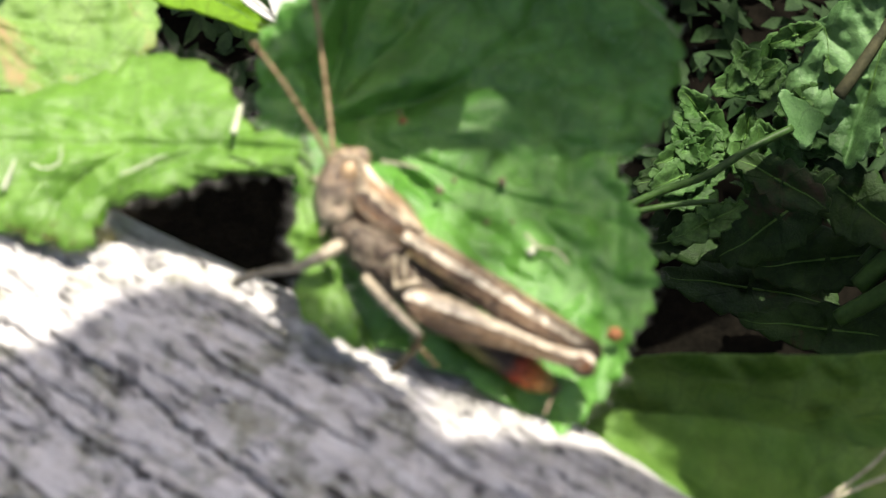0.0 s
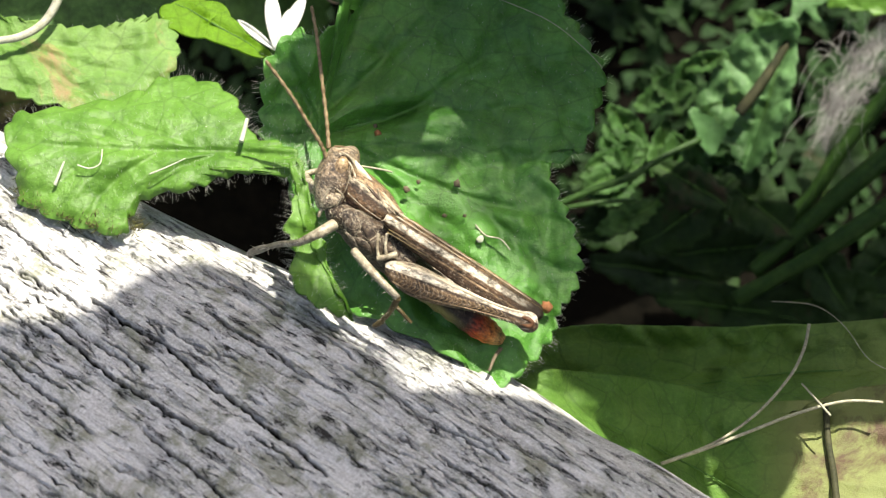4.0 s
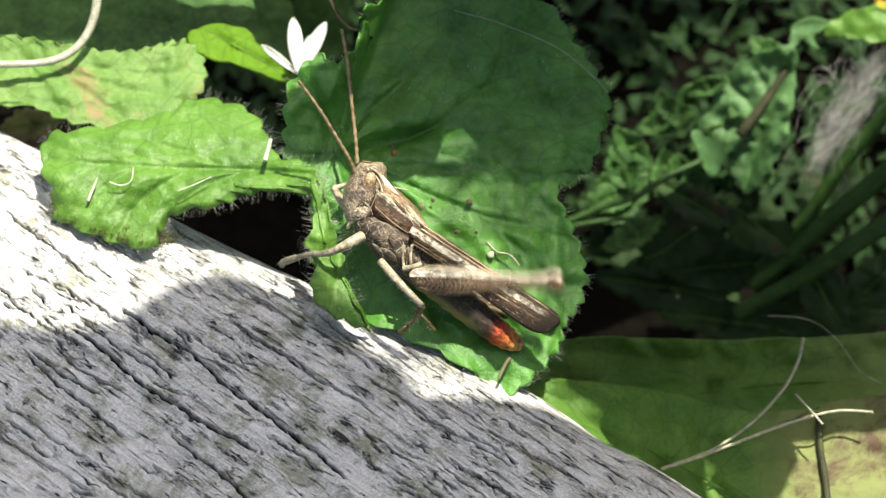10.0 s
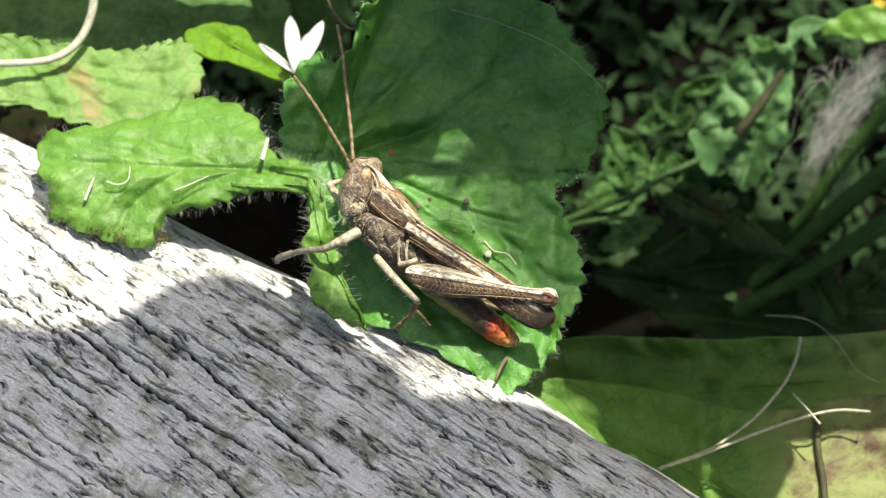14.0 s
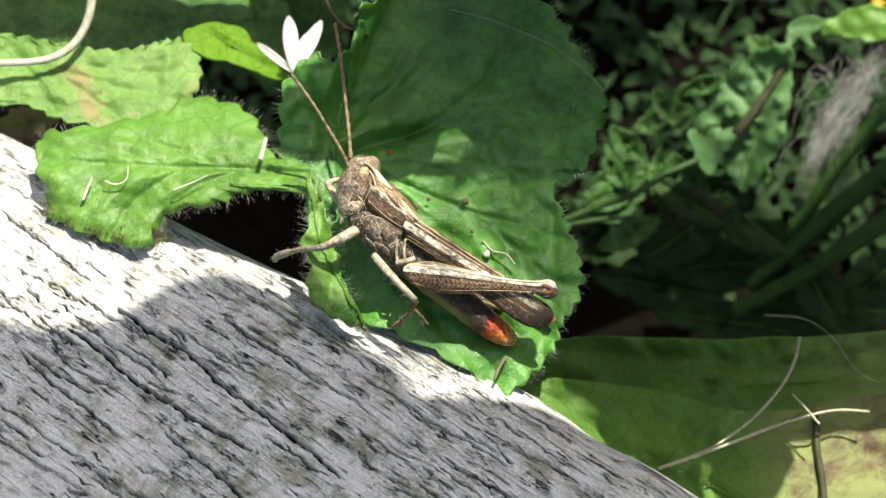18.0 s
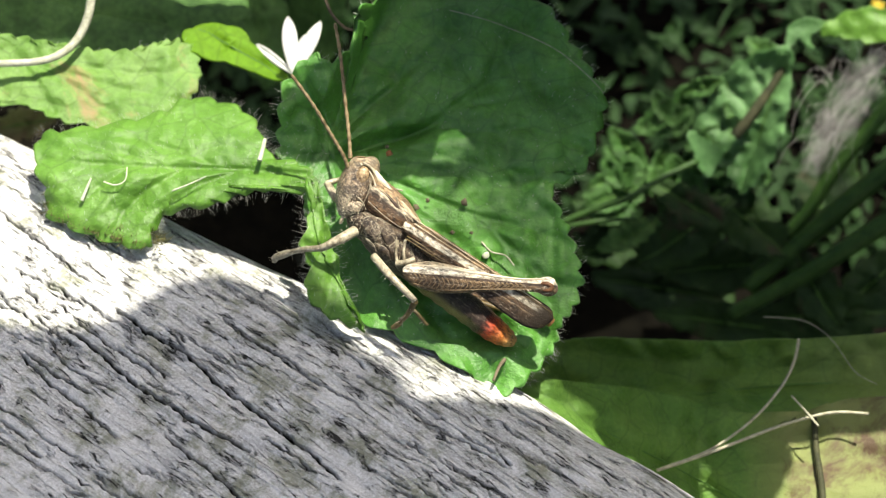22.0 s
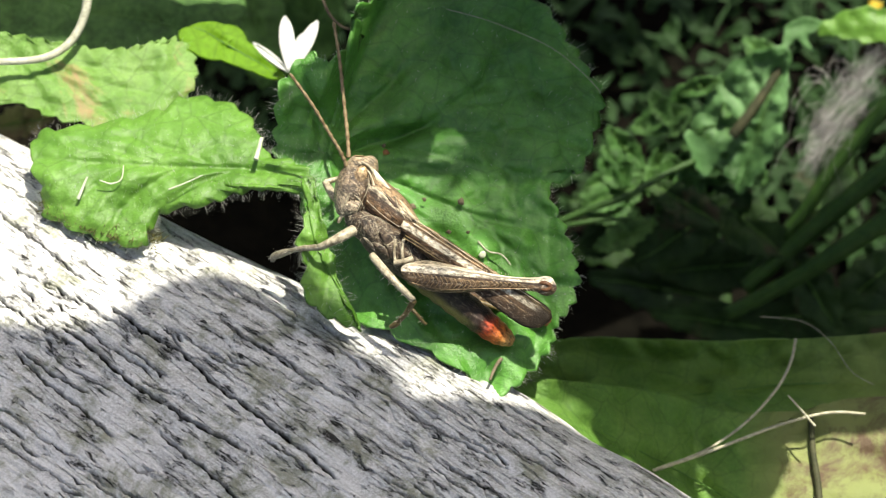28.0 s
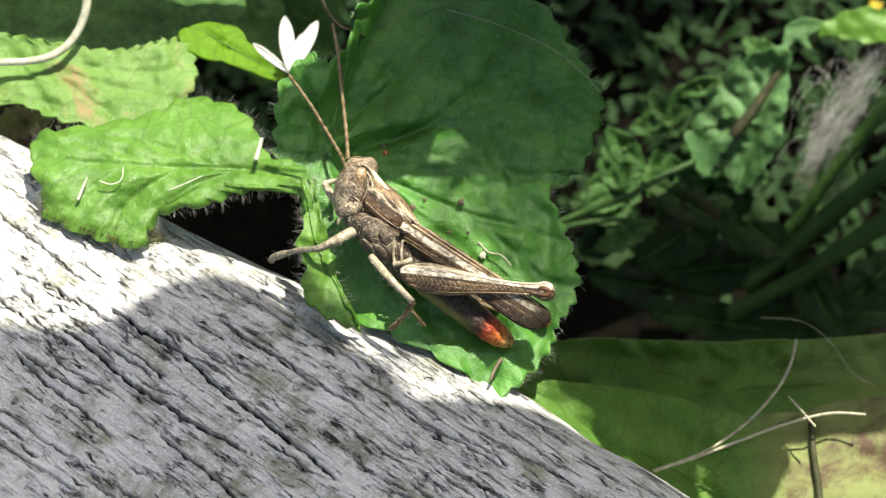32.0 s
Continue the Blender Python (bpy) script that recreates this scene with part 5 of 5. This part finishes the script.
def undergrowth():
    """Small leaflets and moss over the soil."""
    g = random.Random(8)
    bm = bmesh.new()
    for _ in range(3400):
        u, v = g.uniform(-250, 1850), g.uniform(-250, 700)
        p = spot_at_height(u, v, GROUND + g.uniform(0.5, 5.0))
        if u < 480 + (v - 300) * 1.6 and v > 150 or u > 900 and v > 440:
            continue
        n = Vector((g.uniform(-0.8, 0.8), g.uniform(0, 1), g.uniform(0.4, 1.2))).normalized()
        a = n.orthogonal().normalized()
        a = (Matrix.Rotation(g.uniform(0, 6.28), 3, n) @ a)
        b2 = n.cross(a)
        l, w = g.uniform(0.8, 2.3), g.uniform(0.4, 1.0)
        vs = [bm.verts.new(p + a * x * l + b2 * y * w + n * z) for x, y, z in ((-1, 0, 0), (-0.3, 0.8, 0.2), (0.4, 0.6, 0.2), (1, 0, -0.1), (0.4, -0.6, 0.2), (-0.3, -0.8, 0.2))]
        mid = bm.verts.new(p)
        for k in range(6):
            bm.faces.new((mid, vs[k], vs[(k + 1) % 6]))
    return tagged(part("undergrowth", bm, LEAF_MOSS_SHADED), "dense small moss and herb leaflets over the soil", "moss", kind="stuff")


undergrowth()


# ---- added leaf-shaped blockers, out of view, that shape sun and sky light ----
BLOCKERS = tagged(new("light_blockers"), "unseen leaf-shaped blockers added to shape sun and sky light", "plant")
BLOCKERS.matrix_basis = STAGE
LIGHT = -SUN_WAY


def shade_blocker(outline, depth, rise, seed, bite=10):
    """An unseen toothed leaf shape, up towards the sun, that shades the outline."""
    rng = random.Random(seed)
    n = 160
    rim = closed(outline, n)
    mid = sum(rim, Vector()) / n
    bm = bmesh.new()

    def lift(q):
        return spot(q.x, q.y, depth(q.x, q.y)) + LIGHT * (rise + 0.8 * noise.noise((q.x * 0.01, q.y * 0.01, seed)))

    rings = []
    for r in (0.35, 0.7, 1.0):
        rings.append([bm.verts.new(lift(mid + (q - mid) * (r + (bite * rng.uniform(-0.5, 0.5) / 400 if r == 1.0 else 0)))) for q in rim])
    c = bm.verts.new(lift(mid))
    for i in range(n):
        j = (i + 1) % n
        bm.faces.new((c, rings[0][i], rings[0][j]))
        for a, b in zip(rings, rings[1:]):
            bm.faces.new((a[i], b[i], b[j], a[j]))
    part("blade", bm, BLOCKER_LEAF, BLOCKERS)
    bm = bmesh.new()
    foot = lift(mid)
    tube(bm, spline([foot, foot + LIGHT * 120, foot + LIGHT * 260 + Vector((10, 20, -10)), Vector((60, 330, 120)), Vector((80, 420, -200))], 30), taper(30, 0.5, 1.6), 6)
    part("blocker_stalk", bm, STALK, BLOCKERS)


def slat_blocker(outline, depth, rise, step, cover):
    """Added unseen slats side by side far up towards the sun: half shade."""
    rim = closed(outline, 120)
    u = min(q.x for q in rim)
    far = max(q.x for q in rim)
    while u < far:
        w = step * cover
        hits = []
        for a, b in zip(rim, rim[1:] + rim[:1]):
            if (a.x - u - w / 2) * (b.x - u - w / 2) < 0:
                hits.append(a.y + (b.y - a.y) * (u + w / 2 - a.x) / (b.x - a.x))
        if len(hits) > 1 and max(hits) - min(hits) > 12:
            v0, v1 = min(hits), max(hits)
            bm = bmesh.new()
            rows = []
            for k in range(9):
                f = k / 8
                half = w / 2 * (0.75 + 0.25 * math.sin(math.pi * f))
                rows.append([bm.verts.new(spot(u + w / 2 + s * half, v0 + (v1 - v0) * f, depth(u, v0 + (v1 - v0) * f)) + LIGHT * (rise + 0.4 * abs(s))) for s in (-1, 0, 1)])
            for r0, r1 in zip(rows, rows[1:]):
                for k in range(2):
                    bm.faces.new((r0[k], r0[k + 1], r1[k + 1], r1[k]))
            part("blocker_slat", bm, BLOCKER_LEAF, BLOCKERS)
        u += step


def low_level(u, v):
    y = (441 - v) * GRID
    f = min(1, max(0, (v - 540) / 130))
    return (1 - f) * (deep(-17.2) - 0.2 * y) + f * old_depth(u, v)


def ground_level(u, v):
    return spot_at_height(u, v, GROUND).z


def log_level(u, v):
    return spot_at_height(u, v, LOG_TOP).z


shade_blocker([(-220, 592), (100, 575), (205, 550), (262, 505), (320, 466), (400, 438), (470, 450), (560, 515), (640, 562), (700, 608), (740, 655), (784, 700), (845, 718), (885, 700), (925, 655), (1010, 640), (1220, 720), (1450, 1000), (900, 1250), (300, 1250), (-260, 1050)], log_level, 150, 1)
shade_blocker([(690, -430), (676, -110), (664, 20), (606, 86), (520, 130), (486, 200), (496, 262), (560, 280), (600, 276), (640, 298), (690, 302), (752, 296), (770, 268), (786, 218), (826, 200), (856, 212), (862, 268), (884, 300), (1000, 306), (1140, 290), (1130, 190), (1200, 100), (1100, -120), (980, -430)], big_depth, 46, 2, 5)
shade_blocker([(760, -480), (700, -120), (688, 20), (660, 130), (650, 215), (740, 200), (780, 160), (850, 150), (910, 210), (1000, 258), (1100, 250), (1150, 100), (1100, -120), (1000, -480)], big_depth, 17, 15)
shade_blocker([(780, -480), (710, -120), (700, 20), (700, 110), (800, 130), (900, 120), (1000, 110), (1090, 60), (1080, -120), (1000, -480)], big_depth, 10, 18)
shade_blocker([(930, -60), (960, 60), (1060, 150), (1150, 110), (1240, 60), (1330, 0), (1420, -60), (1400, -260), (950, -260)], ground_level, 60, 16)
shade_blocker([(690, 286), (760, 272), (830, 270), (900, 272), (960, 292), (900, 296), (830, 292), (760, 294)], big_depth, 50, 12, 2)
slat_blocker([(868, 270), (850, 340), (856, 400), (880, 440), (925, 480), (970, 530), (1006, 590), (1120, 600), (1180, 430), (1160, 280), (1040, 230)], big_depth, 260, 40, 0.88)
shade_blocker([(1060, 470), (1140, 415), (1230, 372), (1330, 392), (1440, 400), (1530, 330), (1600, 240), (1700, 200), (1720, 640), (1500, 690), (1300, 700), (1080, 690), (990, 655), (1000, 580)], low_level, 42, 3)
shade_blocker([(1000, 640), (1300, 640), (1700, 600), (1700, 735), (1500, 728), (1440, 740), (1404, 764), (1412, 800), (1392, 850), (1340, 930), (1312, 930), (1285, 850), (1245, 796), (1226, 806), (1250, 870), (1262, 930), (1210, 940), (1150, 850), (1128, 795), (1138, 770), (1100, 738), (1076, 742), (1098, 772), (1108, 800), (1085, 790), (1062, 740), (1056, 712), (1000, 668)], low_level, 64, 6)
shade_blocker([(1000, -220), (1020, 40), (1100, 140), (1170, 90), (1290, 0), (1400, -80), (1420, -220)], lambda u, v: deep(-17.2), 11, 8)
shade_blocker([(1640, 60), (1700, 500), (1680, 800), (2100, 900), (2300, 500), (2100, 0)], lambda u, v: -14 + 0.05 * (u - 1640), 4, 9)
shade_blocker([(960, -220), (1010, 60), (1100, 190), (1150, 140), (1220, 80), (1320, 10), (1410, -60), (1420, -220)], lambda u, v: deep(-17.2), 30, 4)
shade_blocker([(-260, -240), (300, -240), (310, 10), (280, 46), (240, 74), (120, 66), (-240, 58)], lambda u, v: -24 - 0.6 * (441 - v) * GRID, 112, 5)

shade_blocker([(300, 300), (420, 250), (560, 280), (640, 420), (620, 600), (480, 620), (340, 500)], ground_level, 74, 13)
shade_blocker([(330, -20), (470, 40), (520, 160), (500, 260), (380, 260), (300, 160)], ground_level, 80, 14)


# ---- what moves ----
KICKS = [(0.0, 20.6), (8.0, 20.6), (8.5, 19.2), (9.0, 18.6), (9.8, 17.6), (9.9, 18.0), (9.97, 6), (10.0, 1.5), (10.03, -5), (10.1, 13.0), (10.2, 9.0), (11.4, 9.3), (11.47, 4), (11.5, -1.5), (11.53, -5), (11.6, 14.0), (11.7, 8.6), (12.8, 8.6),
         (12.87, 5), (12.9, 1.0), (12.93, -4), (12.967, 18.5), (13.0, 14.5), (13.033, 10.0), (13.1, 9.2), (14.1, 9.0), (14.2, -5.0), (14.3, 3.0), (14.4, 8.6), (15.6, 8.2), (15.67, -4), (15.77, 12), (15.87, 7.0), (17.0, 6.8), (17.07, 2), (17.1, -1.5), (17.13, -4), (17.2, 11.0), (17.3, 6.2),
         (18.4, 6.4), (18.5, -13.5), (18.6, 11.5), (18.7, 6.6), (19.8, 6.8), (19.9, -3.0), (19.96, -3.5), (20.0, 4.0), (20.04, 12.0), (20.1, 12.6), (20.2, 9.0), (21.2, 8.0), (21.3, 8.5), (21.4, 5.0), (21.5, 2.5), (21.6, 4.6), (22.7, 5.0), (22.8, 4.8), (22.9, 9.0), (22.967, 18.5), (23.0, 14.0), (23.033, 9.0), (23.1, 6.2), (24.0, 6.6), (25.4, 6.6),
         (25.5, 9.0), (25.6, 11.0), (25.75, 6.0), (26.9, 5.0), (27.5, 3.6), (28.0, 4.8), (28.5, 4.6), (28.6, 2.0), (28.7, 9.0), (28.8, 10.0), (28.9, 6.0), (30.0, 6.2), (32.0, 6.4)]
SWAY = [(0, -0.80, -0.75), (1, -0.82, -0.74), (1.5, -0.70, -0.60), (2, -0.64, -0.42), (2.5, -0.55, -0.36), (3, -0.38, -0.22), (3.5, -0.28, -0.17), (5.5, -0.21, -0.08), (6, 0, 0), (7, 0.06, 0.05), (8, 0.08, 0.01), (8.5, 0.19, 0.09), (9, 0.26, 0.11), (9.5, 0.35, 0.11), (10, 0.45, 0.13),
        (10.5, 0.36, 0.25), (12, 0.39, 0.33), (13.5, 0.38, 0.40), (14.5, 0.29, 0.38), (17, 0.27, 0.43), (18.5, 0.28, 0.50), (20, 0.26, 0.45), (22, 0.33, 0.52), (23, 0.22, 0.50), (25.5, 0.37, 0.49), (28, 0.46, 0.52), (29, 0.35, 0.47), (32, 0.40, 0.47)]


def motions():
    walk(HOPPER, [(t, insect_pose(x, y)) for t, x, y in SWAY])
    walk(KICKER, [(t, Matrix.Translation(HIP * MM) @ pose(0, 0, 0, 0, AXIS - a, 0)) for t, a in KICKS])


motions()
